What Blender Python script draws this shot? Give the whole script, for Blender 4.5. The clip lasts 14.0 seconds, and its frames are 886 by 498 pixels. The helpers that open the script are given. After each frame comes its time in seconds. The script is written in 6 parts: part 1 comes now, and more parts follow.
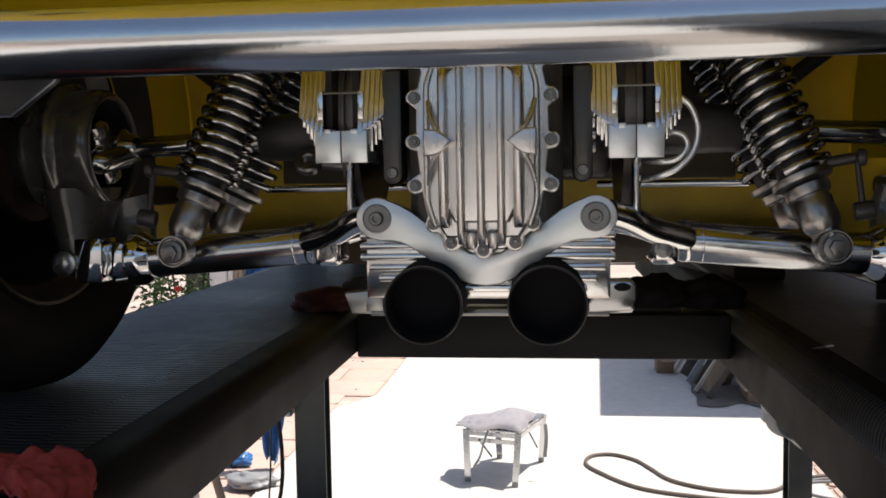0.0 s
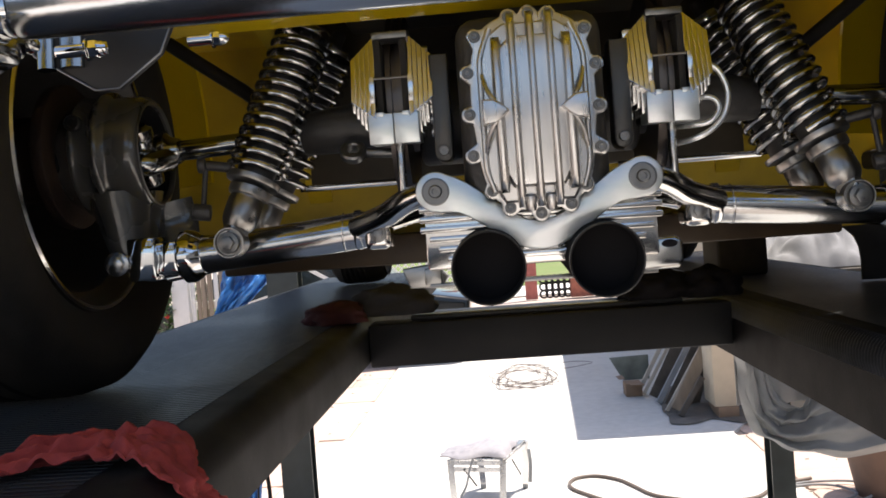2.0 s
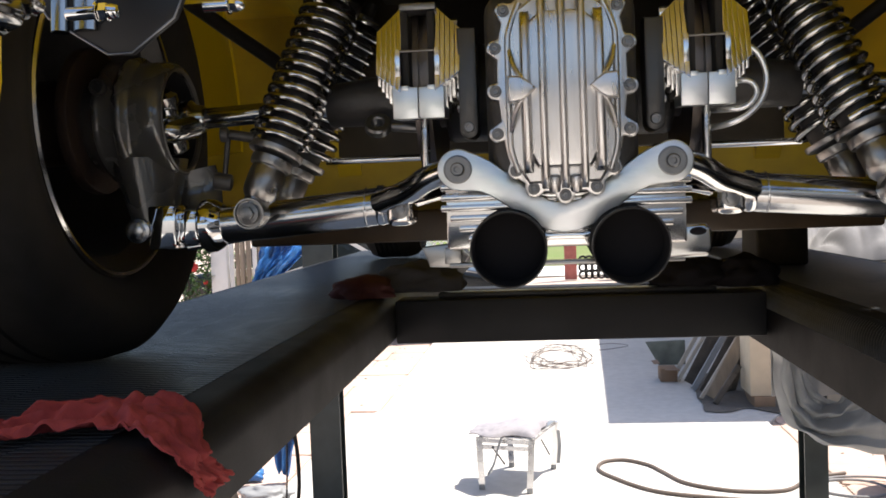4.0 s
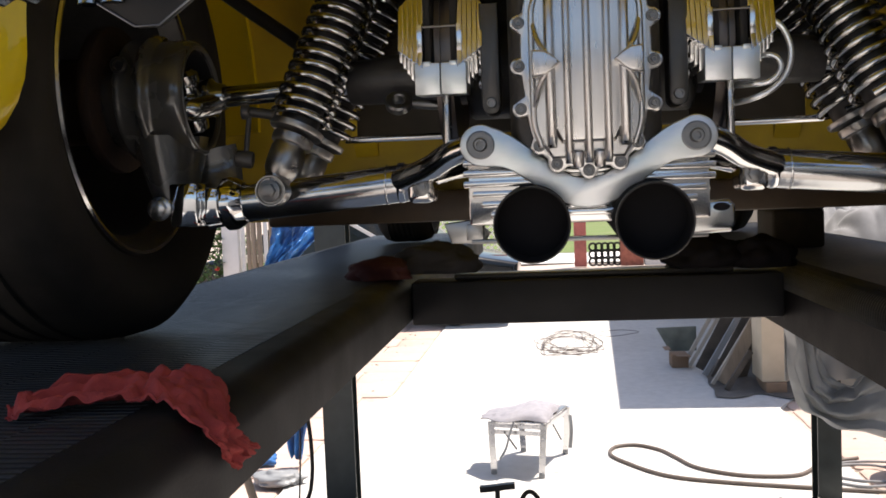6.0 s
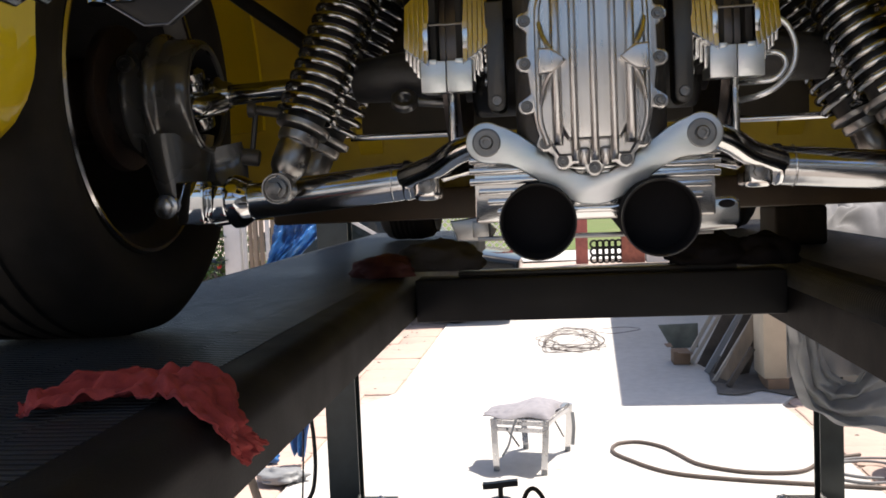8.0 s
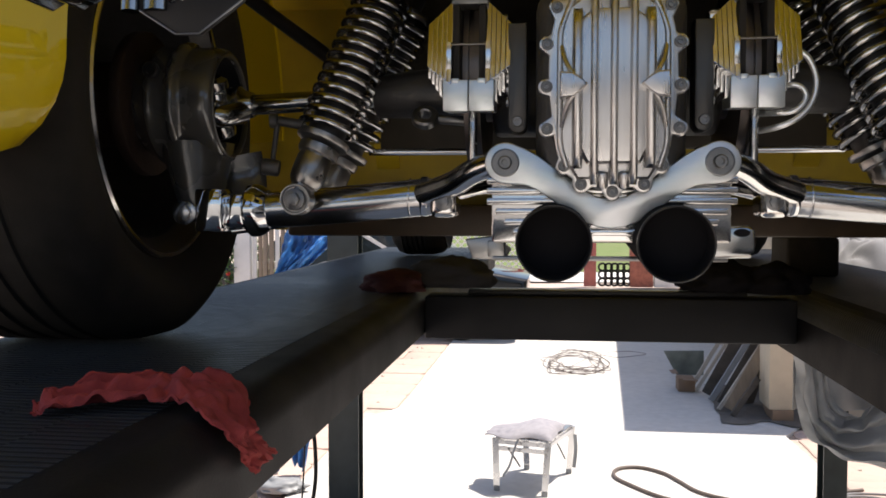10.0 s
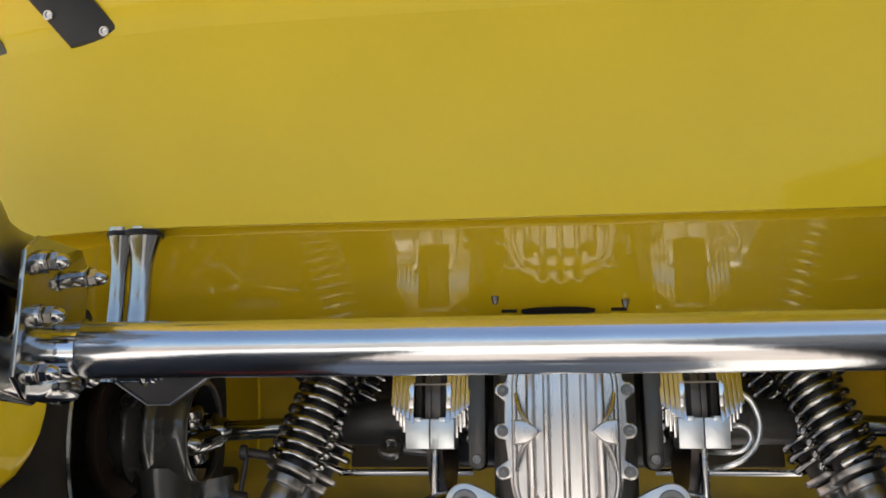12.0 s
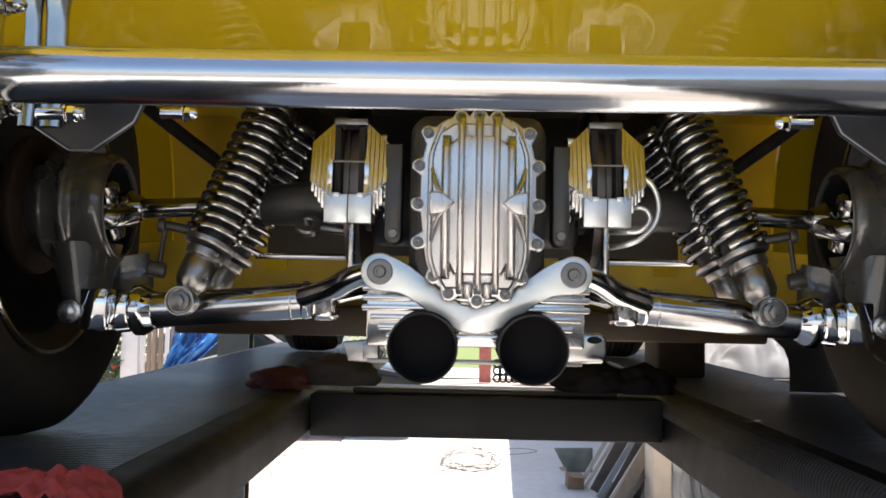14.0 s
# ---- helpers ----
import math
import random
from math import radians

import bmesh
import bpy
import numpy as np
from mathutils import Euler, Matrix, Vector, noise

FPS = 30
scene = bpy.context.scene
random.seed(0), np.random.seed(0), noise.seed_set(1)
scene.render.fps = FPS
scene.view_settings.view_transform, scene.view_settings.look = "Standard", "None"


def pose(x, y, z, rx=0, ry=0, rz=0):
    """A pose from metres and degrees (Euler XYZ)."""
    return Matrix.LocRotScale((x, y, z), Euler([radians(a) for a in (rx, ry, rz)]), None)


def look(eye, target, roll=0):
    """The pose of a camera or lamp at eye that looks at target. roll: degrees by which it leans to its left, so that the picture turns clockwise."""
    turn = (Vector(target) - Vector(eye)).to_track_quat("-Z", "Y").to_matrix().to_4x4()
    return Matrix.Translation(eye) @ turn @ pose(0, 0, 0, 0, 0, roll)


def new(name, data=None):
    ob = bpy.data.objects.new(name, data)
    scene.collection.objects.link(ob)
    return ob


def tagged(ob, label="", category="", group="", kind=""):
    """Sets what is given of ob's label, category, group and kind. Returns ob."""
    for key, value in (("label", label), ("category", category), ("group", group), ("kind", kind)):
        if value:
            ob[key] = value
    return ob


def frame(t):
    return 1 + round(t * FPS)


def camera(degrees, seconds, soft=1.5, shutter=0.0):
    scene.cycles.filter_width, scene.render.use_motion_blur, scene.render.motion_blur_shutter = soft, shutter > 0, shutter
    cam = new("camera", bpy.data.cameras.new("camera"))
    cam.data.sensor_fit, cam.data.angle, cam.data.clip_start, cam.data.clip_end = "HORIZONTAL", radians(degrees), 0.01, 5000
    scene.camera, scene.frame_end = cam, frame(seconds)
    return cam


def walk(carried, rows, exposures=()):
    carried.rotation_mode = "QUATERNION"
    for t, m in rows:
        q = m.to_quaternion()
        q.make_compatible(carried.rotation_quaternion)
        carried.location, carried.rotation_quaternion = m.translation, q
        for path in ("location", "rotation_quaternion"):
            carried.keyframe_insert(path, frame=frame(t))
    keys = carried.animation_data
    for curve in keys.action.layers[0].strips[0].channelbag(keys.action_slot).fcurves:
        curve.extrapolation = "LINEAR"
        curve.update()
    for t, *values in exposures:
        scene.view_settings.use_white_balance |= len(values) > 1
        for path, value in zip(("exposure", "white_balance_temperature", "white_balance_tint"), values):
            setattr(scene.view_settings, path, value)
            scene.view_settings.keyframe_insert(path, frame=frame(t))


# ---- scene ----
cam = camera(51.1, 14.0, soft=1.7)
PATH = [
    (0, (0.086, 0.056, 1.769), (-0.149, 2.036, 1.62), -0.9),
    (0.5, (0.094, -0.019, 1.708), (-0.174, 1.962, 1.685), -1.8),
    (1, (0.101, -0.069, 1.682), (-0.156, 1.914, 1.7), -4.4),
    (1.5, (0.028, -0.039, 1.672), (-0.111, 1.956, 1.644), -5.6),
    (2, (-0.061, -0.022, 1.672), (-0.179, 1.974, 1.624), -4.3),
    (2.5, (-0.058, -0.031, 1.685), (-0.286, 1.956, 1.666), -3.5),
    (3, (-0.038, -0.01, 1.683), (-0.23, 1.98, 1.624), -2.3),
    (3.2, (-0.029, 0.009, 1.673), (-0.226, 1.997, 1.58), -2.2),
    (5.3, (-0.054, 0.001, 1.677), (-0.282, 1.985, 1.579), -2.4),
    (5.5, (-0.056, -0.003, 1.672), (-0.283, 1.981, 1.566), -2.2),
    (6, (-0.053, 0.006, 1.659), (-0.282, 1.989, 1.538), -2.3),
    (6.5, (-0.042, 0.015, 1.653), (-0.248, 1.998, 1.496), -2.5),
    (7, (-0.056, 0.007, 1.655), (-0.307, 1.985, 1.505), -2.9),
    (7.2, (-0.058, 0.005, 1.656), (-0.297, 1.984, 1.528), -2.7),
    (9.5, (-0.061, -0.005, 1.662), (-0.305, 1.976, 1.537), -1.5),
    (10, (-0.068, -0.009, 1.661), (-0.316, 1.973, 1.57), -0.0),
    (10.5, (-0.069, -0.029, 1.673), (-0.328, 1.954, 1.674), 0.3),
    (10.9, (-0.09, -0.053, 1.726), (-0.327, 1.931, 1.814), 0.1),
    (11, (-0.077, -0.064, 1.736), (-0.337, 1.914, 1.877), 0.6),
    (11.2, (-0.082, -0.075, 1.767), (-0.375, 1.889, 2.006), 0.8),
    (11.5, (-0.053, -0.084, 1.776), (-0.369, 1.856, 2.144), 0.0),
    (11.8, (0.001, -0.09, 1.773), (-0.303, 1.841, 2.194), 0.4),
    (12, (-0.017, -0.079, 1.776), (-0.242, 1.857, 2.223), 0.0),
    (12.2, (-0.005, -0.091, 1.774), (-0.198, 1.848, 2.225), 0.8),
    (12.5, (-0.012, -0.061, 1.753), (-0.143, 1.903, 2.106), 0.5),
    (12.8, (-0.007, -0.05, 1.701), (-0.17, 1.925, 1.973), 0.4),
    (13, (-0.058, -0.038, 1.698), (-0.259, 1.946, 1.853), 1.7),
    (13.2, (-0.129, -0.049, 1.712), (-0.281, 1.942, 1.829), 3.9),
    (13.5, (-0.093, -0.069, 1.704), (-0.248, 1.916, 1.893), 2.6),
    (13.8, (-0.05, -0.096, 1.684), (-0.065, 1.898, 1.831), 2.4),
    (14, (-0.027, -0.1, 1.678), (-0.06, 1.896, 1.792), 1.1),
]
walk(cam, [(t, look(eye, target, roll)) for t, eye, target, roll in PATH], exposures=[(0, 0.4, 6750, 12), (1.5, 0.85, 6750, 12), (3, 1.02, 6750, 12), (6.5, 0.75, 6750, 13), (9.5, 0.55, 6750, 13), (10.5, 0.85, 6750, 13), (11.2, 1.03, 6680, 11), (11.6, 1.13, 6620, 10), (12, 1.2, 6620, 10), (13, 1.27, 6680, 11), (14, 1.4, 6680, 11)])

# ---- light ----
world = bpy.data.worlds.new("world")
scene.world = world
world.use_nodes = True
sky = world.node_tree.nodes.new("ShaderNodeTexSky")
sky.sky_type, sky.sun_disc = "NISHITA", False
sky.dust_density, sky.ozone_density = 1.6, 0.8
sky.sun_elevation, sky.sun_rotation = radians(70), radians(60)
world.node_tree.nodes["Background"].inputs[1].default_value = 0.11
world.node_tree.links.new(sky.outputs[0], world.node_tree.nodes["Background"].inputs[0])
sun = new("sun", bpy.data.lights.new("sun", "SUN"))
sun.data.energy, sun.data.angle, sun.data.color = 4.6, radians(0.55), (1.0, 0.95, 0.87)
sun.matrix_world = look((0.30, 0.17, 0.94), (0, 0, 0))

# ---- mesh tools ----
I4 = Matrix.Identity(4)
GROUND = -0.05
LEVEL = {"z": 0.0}


def rounded(me, angle=38):
    for p in me.polygons:
        p.use_smooth = True
    me.set_sharp_from_angle(angle=radians(angle))


def part(name, bm, material, parent=None, label="", angle=38):
    """One mesh object out of a bmesh in world places, under a thing or a part."""
    me = bpy.data.meshes.new(name)
    bmesh.ops.translate(bm, verts=bm.verts[:], vec=(0, 0, LEVEL["z"]))
    bmesh.ops.recalc_face_normals(bm, faces=bm.faces)
    bm.to_mesh(me)
    bm.free()
    rounded(me, angle)
    me.materials.append(material)
    ob = new(name, me)
    if parent is not None:
        ob.parent = parent
        if parent.type == "EMPTY":
            ob.matrix_parent_inverse = Matrix.Translation(-parent.location)
    if label:
        ob["label"] = label
    return ob


def thing(name, place, label, category, group="", kind=""):
    ob = new(name)
    ob.location, ob.empty_display_size = Vector(place) + Vector((0, 0, LEVEL["z"])), 0.05
    return tagged(ob, label, category, group, kind)


def solid(name, bm, material, label, category, group="", kind="", angle=38):
    return tagged(part(name, bm, material, None, "", angle), label, category, group, kind)


def turned(direction, roll=0.0):
    """A turn that lays local z along a direction."""
    return Vector(direction).to_track_quat("Z", "Y").to_matrix().to_4x4() @ Matrix.Rotation(roll, 4, "Z")


def bevel(bm, geom, width, segments=2, angle=40):
    edges = [e for e in geom if isinstance(e, bmesh.types.BMEdge) and e.is_valid and len(e.link_faces) == 2 and e.calc_face_angle(0) > radians(angle)]
    if width > 0 and edges:
        bmesh.ops.bevel(bm, geom=edges, offset=width, segments=segments, affect="EDGES", profile=0.5, clamp_overlap=True)


def box(bm, lo, hi, soft=0.0, m=I4, segments=2):
    """A box between two corners, with soft edges, moved by m."""
    c = [(a + b) / 2 for a, b in zip(lo, hi)]
    s = [abs(b - a) for a, b in zip(lo, hi)]
    tmp = bmesh.new()
    bmesh.ops.create_cube(tmp, size=1, matrix=Matrix.Translation(c) @ Matrix.Diagonal((*s, 1)))
    bevel(tmp, tmp.edges[:], soft, segments)
    add(bm, tmp, m)


def add(bm, tmp, m=I4):
    """Pours one bmesh into another."""
    tmp.verts.index_update()
    made = [bm.verts.new(m @ v.co) for v in tmp.verts]
    for f in tmp.faces:
        try:
            bm.faces.new([made[v.index] for v in f.verts])
        except ValueError:
            pass
    tmp.free()


def lathe(bm, profile, m=I4, segments=32, closed=False):
    """Turns rows of (radius, height) round local z."""
    rings = []
    for r, h in profile:
        if r < 1e-6:
            rings.append([bm.verts.new(m @ Vector((0, 0, h)))])
        else:
            rings.append([bm.verts.new(m @ Vector((r * math.cos(a), r * math.sin(a), h))) for a in np.linspace(0, 2 * math.pi, segments, endpoint=False)])
    pairs = list(zip(rings, rings[1:])) + ([(rings[-1], rings[0])] if closed else [])
    for a, b in pairs:
        for i in range(segments):
            j = (i + 1) % segments
            quad = [a[i % len(a)], a[j % len(a)], b[j % len(b)], b[i % len(b)]]
            quad = [v for n, v in enumerate(quad) if v not in quad[:n]]
            if len(quad) > 2:
                bm.faces.new(quad)


def rod(bm, a, b, r, r2=None, soft=0.0, segments=20):
    """A round bar from a to b with closed, softened ends."""
    a, b = Vector(a), Vector(b)
    n, r2 = (b - a).length, r if r2 is None else r2
    e = min(soft, r * 0.9, r2 * 0.9, n * 0.45)
    rows = [(0, 0), (r - e, 0)] + ([(r - e * 0.3, e * 0.3), (r, e)] if e else []) + ([(r2, n - e), (r2 - e * 0.3, n - e * 0.3)] if e else []) + [(r2 - e, n), (0, n)]
    lathe(bm, rows, Matrix.Translation(a) @ turned(b - a), segments)


def spline(points, steps=8):
    """A smooth line through points."""
    p = [Vector(q) for q in points]
    p = [2 * p[0] - p[1]] + p + [2 * p[-1] - p[-2]]
    out = []
    for i in range(1, len(p) - 2):
        for k in range(steps):
            t = k / steps
            out.append(0.5 * (2 * p[i] + (p[i + 1] - p[i - 1]) * t + (2 * p[i - 1] - 5 * p[i] + 4 * p[i + 1] - p[i + 2]) * t * t + (3 * p[i] - p[i - 1] - 3 * p[i + 1] + p[i + 2]) * t**3))
    return out + [p[-2]]


def pipe(bm, line, r, segments=10, section=None, up=(0, 0, 1), radii=None):
    """Sweeps a round (or a given 2D section) along a line."""
    line = [Vector(q) for q in line]
    section = section or [(r * math.cos(a), r * math.sin(a)) for a in np.linspace(0, 2 * math.pi, segments, endpoint=False)]
    rings, side = [], None
    for i, q in enumerate(line):
        way = (line[min(i + 1, len(line) - 1)] - line[max(i - 1, 0)]).normalized()
        if side is None:
            side = way.cross(Vector(up))
            side = side if side.length > 1e-3 else way.cross(Vector((1, 0, 0)))
        side = (side - way * side.dot(way)).normalized()
        over = side.cross(way)
        k = radii[i] if radii else 1.0
        rings.append([bm.verts.new(q + (side * u + over * v) * k) for u, v in section])
    n = len(section)
    for a, b in zip(rings, rings[1:]):
        for i in range(n):
            bm.faces.new((a[i], a[(i + 1) % n], b[(i + 1) % n], b[i]))
    bm.faces.new(rings[0])
    bm.faces.new(rings[-1])


def slab(bm, outline, depth, m=I4, soft=0.0, segments=2, angle=40):
    """A flat outline in local x, y, thickened along local z from 0 to depth."""
    tmp = bmesh.new()
    low = [tmp.verts.new((x, y, 0)) for x, y in outline]
    top = [tmp.verts.new((x, y, depth)) for x, y in outline]
    n = len(outline)
    tmp.faces.new(low)
    tmp.faces.new(top)
    for i in range(n):
        tmp.faces.new((low[i], low[(i + 1) % n], top[(i + 1) % n], top[i]))
    bmesh.ops.recalc_face_normals(tmp, faces=tmp.faces)
    bevel(tmp, list({e for f in tmp.faces if len(f.verts) == n or n <= 4 for e in f.edges}) if n > 4 else tmp.edges[:], soft, segments, angle)
    add(bm, tmp, m)


def grid(bm, nu, nv, place):
    """A sheet of quads whose corners place(u, v) gives, u and v from 0 to 1."""
    rows = [[bm.verts.new(place(i / nu, j / nv)) for j in range(nv + 1)] for i in range(nu + 1)]
    for i in range(nu):
        for j in range(nv):
            bm.faces.new((rows[i][j], rows[i + 1][j], rows[i + 1][j + 1], rows[i][j + 1]))


def thick(bm, depth):
    """Gives a sheet a second face a little behind the first, and closes its rim."""
    bmesh.ops.recalc_face_normals(bm, faces=bm.faces)
    bm.normal_update()
    faces, rim = bm.faces[:], [e for e in bm.edges if len(e.link_faces) == 1]
    back = {v: bm.verts.new(v.co - v.normal * depth) for v in bm.verts[:]}
    for f in faces:
        bm.faces.new([back[v] for v in reversed(f.verts)])
    for e in rim:
        a, b = e.verts
        bm.faces.new((a, b, back[b], back[a]))


def hexhead(bm, place, direction, r, h, washer=0.0):
    """A hexagon head, with a flat washer under it."""
    m = Matrix.Translation(place) @ turned(direction)
    if washer:
        rod(bm, place, Vector(place) + Vector(direction).normalized() * r * 0.22, washer, soft=0.0008, segments=18)
    slab(bm, [(r * math.cos(a), r * math.sin(a)) for a in np.linspace(0, 2 * math.pi, 6, endpoint=False)], h, m, r * 0.12, 2, 50)


def sockethead(bm, place, direction, r, h):
    """A round cap screw with a six-sided recess."""
    m = Matrix.Translation(place) @ turned(direction)
    lathe(bm, [(r, 0), (r, h - r * 0.18), (r * 0.85, h), (r * 0.55, h), (r * 0.5, h * 0.4), (0, h * 0.35)], m, 18)


def acorn(bm, place, direction, r):
    """A domed cap nut on its washer."""
    m = Matrix.Translation(place) @ turned(direction)
    lathe(bm, [(0, 0), (r * 1.35, 0), (r * 1.35, r * 0.25), (r, r * 0.25)], m, 20)
    slab(bm, [(r * 1.08 * math.cos(a), r * 1.08 * math.sin(a)) for a in np.linspace(0, 2 * math.pi, 6, endpoint=False)], r * 1.1, m @ Matrix.Translation((0, 0, r * 0.25)), r * 0.1, 1, 50)
    lathe(bm, [(r * 0.92, r * 1.3), (r * 0.9, r * 1.75), (r * 0.68, r * 2.2), (r * 0.35, r * 2.45), (0, r * 2.5)], m, 18)


# ---- materials ----
def material(name, colour, rough=0.5, metal=0.0, vary=0.15, scale=20.0, bump=0.0, bump_scale=200.0, coat=0.0, second=None, mix_scale=3.0, rough_vary=0.1, stretch=(1, 1, 1), sheen=0.0):
    """Paint, metal or earth: a base colour with fine and broad variation, uneven gloss and fine relief."""
    mat = bpy.data.materials.new(name)
    mat.use_nodes = True
    n, link = mat.node_tree.nodes, mat.node_tree.links.new
    b = n["Principled BSDF"]
    b.inputs["Metallic"].default_value = metal
    b.inputs["Coat Weight"].default_value = coat
    b.inputs["Coat Roughness"].default_value = 0.02
    b.inputs["Sheen Weight"].default_value = sheen
    co = n.new("ShaderNodeTexCoord")
    mp = n.new("ShaderNodeMapping")
    mp.inputs["Scale"].default_value = stretch
    link(co.outputs["Object"], mp.inputs["Vector"])
    fine, broad = n.new("ShaderNodeTexNoise"), n.new("ShaderNodeTexNoise")
    fine.inputs["Scale"].default_value, fine.inputs["Detail"].default_value = scale, 6
    broad.inputs["Scale"].default_value, broad.inputs["Detail"].default_value = mix_scale, 4
    link(mp.outputs[0], fine.inputs["Vector"])
    link(mp.outputs[0], broad.inputs["Vector"])
    ramp = n.new("ShaderNodeValToRGB")
    dark = second or [c * (1 - 2 * vary) for c in colour]
    ramp.color_ramp.elements[0].color, ramp.color_ramp.elements[0].position = (*dark, 1), 0.32
    ramp.color_ramp.elements[1].color, ramp.color_ramp.elements[1].position = (*colour, 1), 0.62
    both = n.new("ShaderNodeMath")
    both.operation = "MULTIPLY_ADD"
    both.inputs[1].default_value = 0.5
    half = n.new("ShaderNodeMath")
    half.operation = "MULTIPLY"
    half.inputs[1].default_value = 0.5
    link(broad.outputs["Fac"], half.inputs[0])
    link(fine.outputs["Fac"], both.inputs[0])
    link(half.outputs[0], both.inputs[2])
    link(both.outputs[0], ramp.inputs["Fac"])
    link(ramp.outputs["Color"], b.inputs["Base Color"])
    gloss = n.new("ShaderNodeMapRange")
    gloss.inputs["From Min"].default_value, gloss.inputs["From Max"].default_value = 0.3, 0.7
    gloss.inputs["To Min"].default_value, gloss.inputs["To Max"].default_value = max(rough - rough_vary, 0.0), min(rough + rough_vary, 1.0)
    link(both.outputs[0], gloss.inputs["Value"])
    link(gloss.outputs[0], b.inputs["Roughness"])
    if bump:
        grain, bp = n.new("ShaderNodeTexNoise"), n.new("ShaderNodeBump")
        grain.inputs["Scale"].default_value, grain.inputs["Detail"].default_value = bump_scale, 5
        bp.inputs["Strength"].default_value, bp.inputs["Distance"].default_value = min(bump * 10, 1), 0.1 / bump_scale * 4
        link(mp.outputs[0], grain.inputs["Vector"])
        link(grain.outputs["Fac"], bp.inputs["Height"])
        link(bp.outputs[0], b.inputs["Normal"])
    return mat


CHROME = material("chrome", (0.72, 0.73, 0.74), 0.05, 1.0, 0.04, 30, rough_vary=0.03)
POLISHED = material("polished_aluminium", (0.76, 0.75, 0.73), 0.14, 1.0, 0.04, 40, 0.004, 60, rough_vary=0.06)
CAST = material("polished_casting", (0.70, 0.685, 0.67), 0.31, 1.0, 0.1, 130, 0.005, 160, rough_vary=0.1, stretch=(1, 1, 0.1))
BRUSHED = material("brushed_aluminium", (0.75, 0.76, 0.77), 0.36, 1.0, 0.05, 60, 0.01, 260, rough_vary=0.1, stretch=(0.4, 1, 1), second=(0.58, 0.645, 0.64), mix_scale=16)
DULL = material("dull_aluminium", (0.36, 0.35, 0.335), 0.33, 1.0, 0.08, 25, 0.006, 80)
STEEL = material("bright_steel", (0.55, 0.55, 0.55), 0.22, 1.0, 0.12, 60)
DARK_STEEL = material("grey_steel", (0.22, 0.22, 0.22), 0.35, 0.9, 0.15, 60)
IRON = material("dark_cast_iron", (0.065, 0.062, 0.06), 0.42, 0.35, 0.25, 35, 0.03, 160)
CARRIER = material("dark_grey_casting", (0.092, 0.091, 0.087), 0.26, 0.3, 0.12, 12, coat=1.0)
BLACK = material("black_paint", (0.032, 0.031, 0.031), 0.35, 0.0, 0.2, 20)
RUBBER = material("tyre_rubber", (0.031, 0.028, 0.024), 0.8, 0.0, 0.25, 30, 0.03, 300)
# Real soot on the exhaust; also the black of shaded bores and slots.
SOOT_SHADE = material("soot_and_shade_black", (0.012, 0.011, 0.012), 0.9, 0.0, 0.2, 60)
YELLOW = material("yellow_paint", (0.665, 0.474, 0.011), 0.4, 0.0, 0.03, 6, 0.0012, 25, coat=1.0, rough_vary=0.04)
YELLOW.node_tree.nodes["Principled BSDF"].inputs["Specular IOR Level"].default_value = 0.05
YELLOW.node_tree.nodes["Principled BSDF"].inputs["Coat Roughness"].default_value = 0.045
YELLOW.node_tree.nodes["Principled BSDF"].inputs["Coat IOR"].default_value = 1.37
# Duller, darker copy of the yellow; shade under the body is put in its colour.
UNDER = material("shaded_yellow_underside", (0.58, 0.42, 0.018), 0.5, 0.0, 0.15, 12, 0.01, 80, second=(0.36, 0.26, 0.025), mix_scale=4)
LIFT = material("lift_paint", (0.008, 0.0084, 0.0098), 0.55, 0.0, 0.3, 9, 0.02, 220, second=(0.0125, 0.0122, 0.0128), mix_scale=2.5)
POST = material("post_paint", (0.035, 0.045, 0.043), 0.4, 0.0, 0.25, 14, 0.02, 150)
TREAD = material("runway_tread", (0.042, 0.046, 0.053), 0.4, 0.0, 0.3, 25, 0.03, 180)
# Darker copy of the lift paint; the right runway's shade is in its colour.
LIFT_SHADED = material("shaded_lift_paint", (0.0035, 0.0032, 0.0038), 0.6, 0.0, 0.4, 9, 0.02, 220)
for mat, level in ((LIFT, 0.12), (LIFT_SHADED, 0.08), (TREAD, 0.42)):
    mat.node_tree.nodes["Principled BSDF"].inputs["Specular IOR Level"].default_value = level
RED_CLOTH = material("red_cloth", (0.42, 0.062, 0.055), 0.95, 0.0, 0.25, 60, 0.08, 420, second=(0.25, 0.03, 0.03), mix_scale=14)
WHITE_CLOTH = material("white_cloth", (0.26, 0.26, 0.27), 0.9, 0.0, 0.08, 40, 0.03, 500, sheen=0.2)
CONCRETE = material("concrete", (0.63, 0.61, 0.58), 0.85, 0.0, 0.1, 14, 0.05, 90, mix_scale=0.9)
SOIL = material("dry_soil", (0.57, 0.475, 0.415), 0.95, 0.0, 0.2, 16, 0.09, 30, second=(0.34, 0.27, 0.225), mix_scale=3.0)
STONE = material("pale_stone", (0.60, 0.54, 0.48), 0.9, 0.0, 0.3, 8, 0.05, 40, second=(0.34, 0.29, 0.25))
GRASS = material("grass", (0.11, 0.17, 0.04), 0.9, 0.0, 0.25, 30, 0.08, 60, second=(0.16, 0.17, 0.06), mix_scale=0.6)
LEAF = material("leaf", (0.07, 0.14, 0.03), 0.55, 0.0, 0.3, 15)
FLOWER = material("red_petal", (0.65, 0.06, 0.05), 0.7, 0.0, 0.1, 30)
WHITE_PAINT = material("white_paint", (0.75, 0.74, 0.71), 0.55, 0.0, 0.06, 12, 0.02, 60)
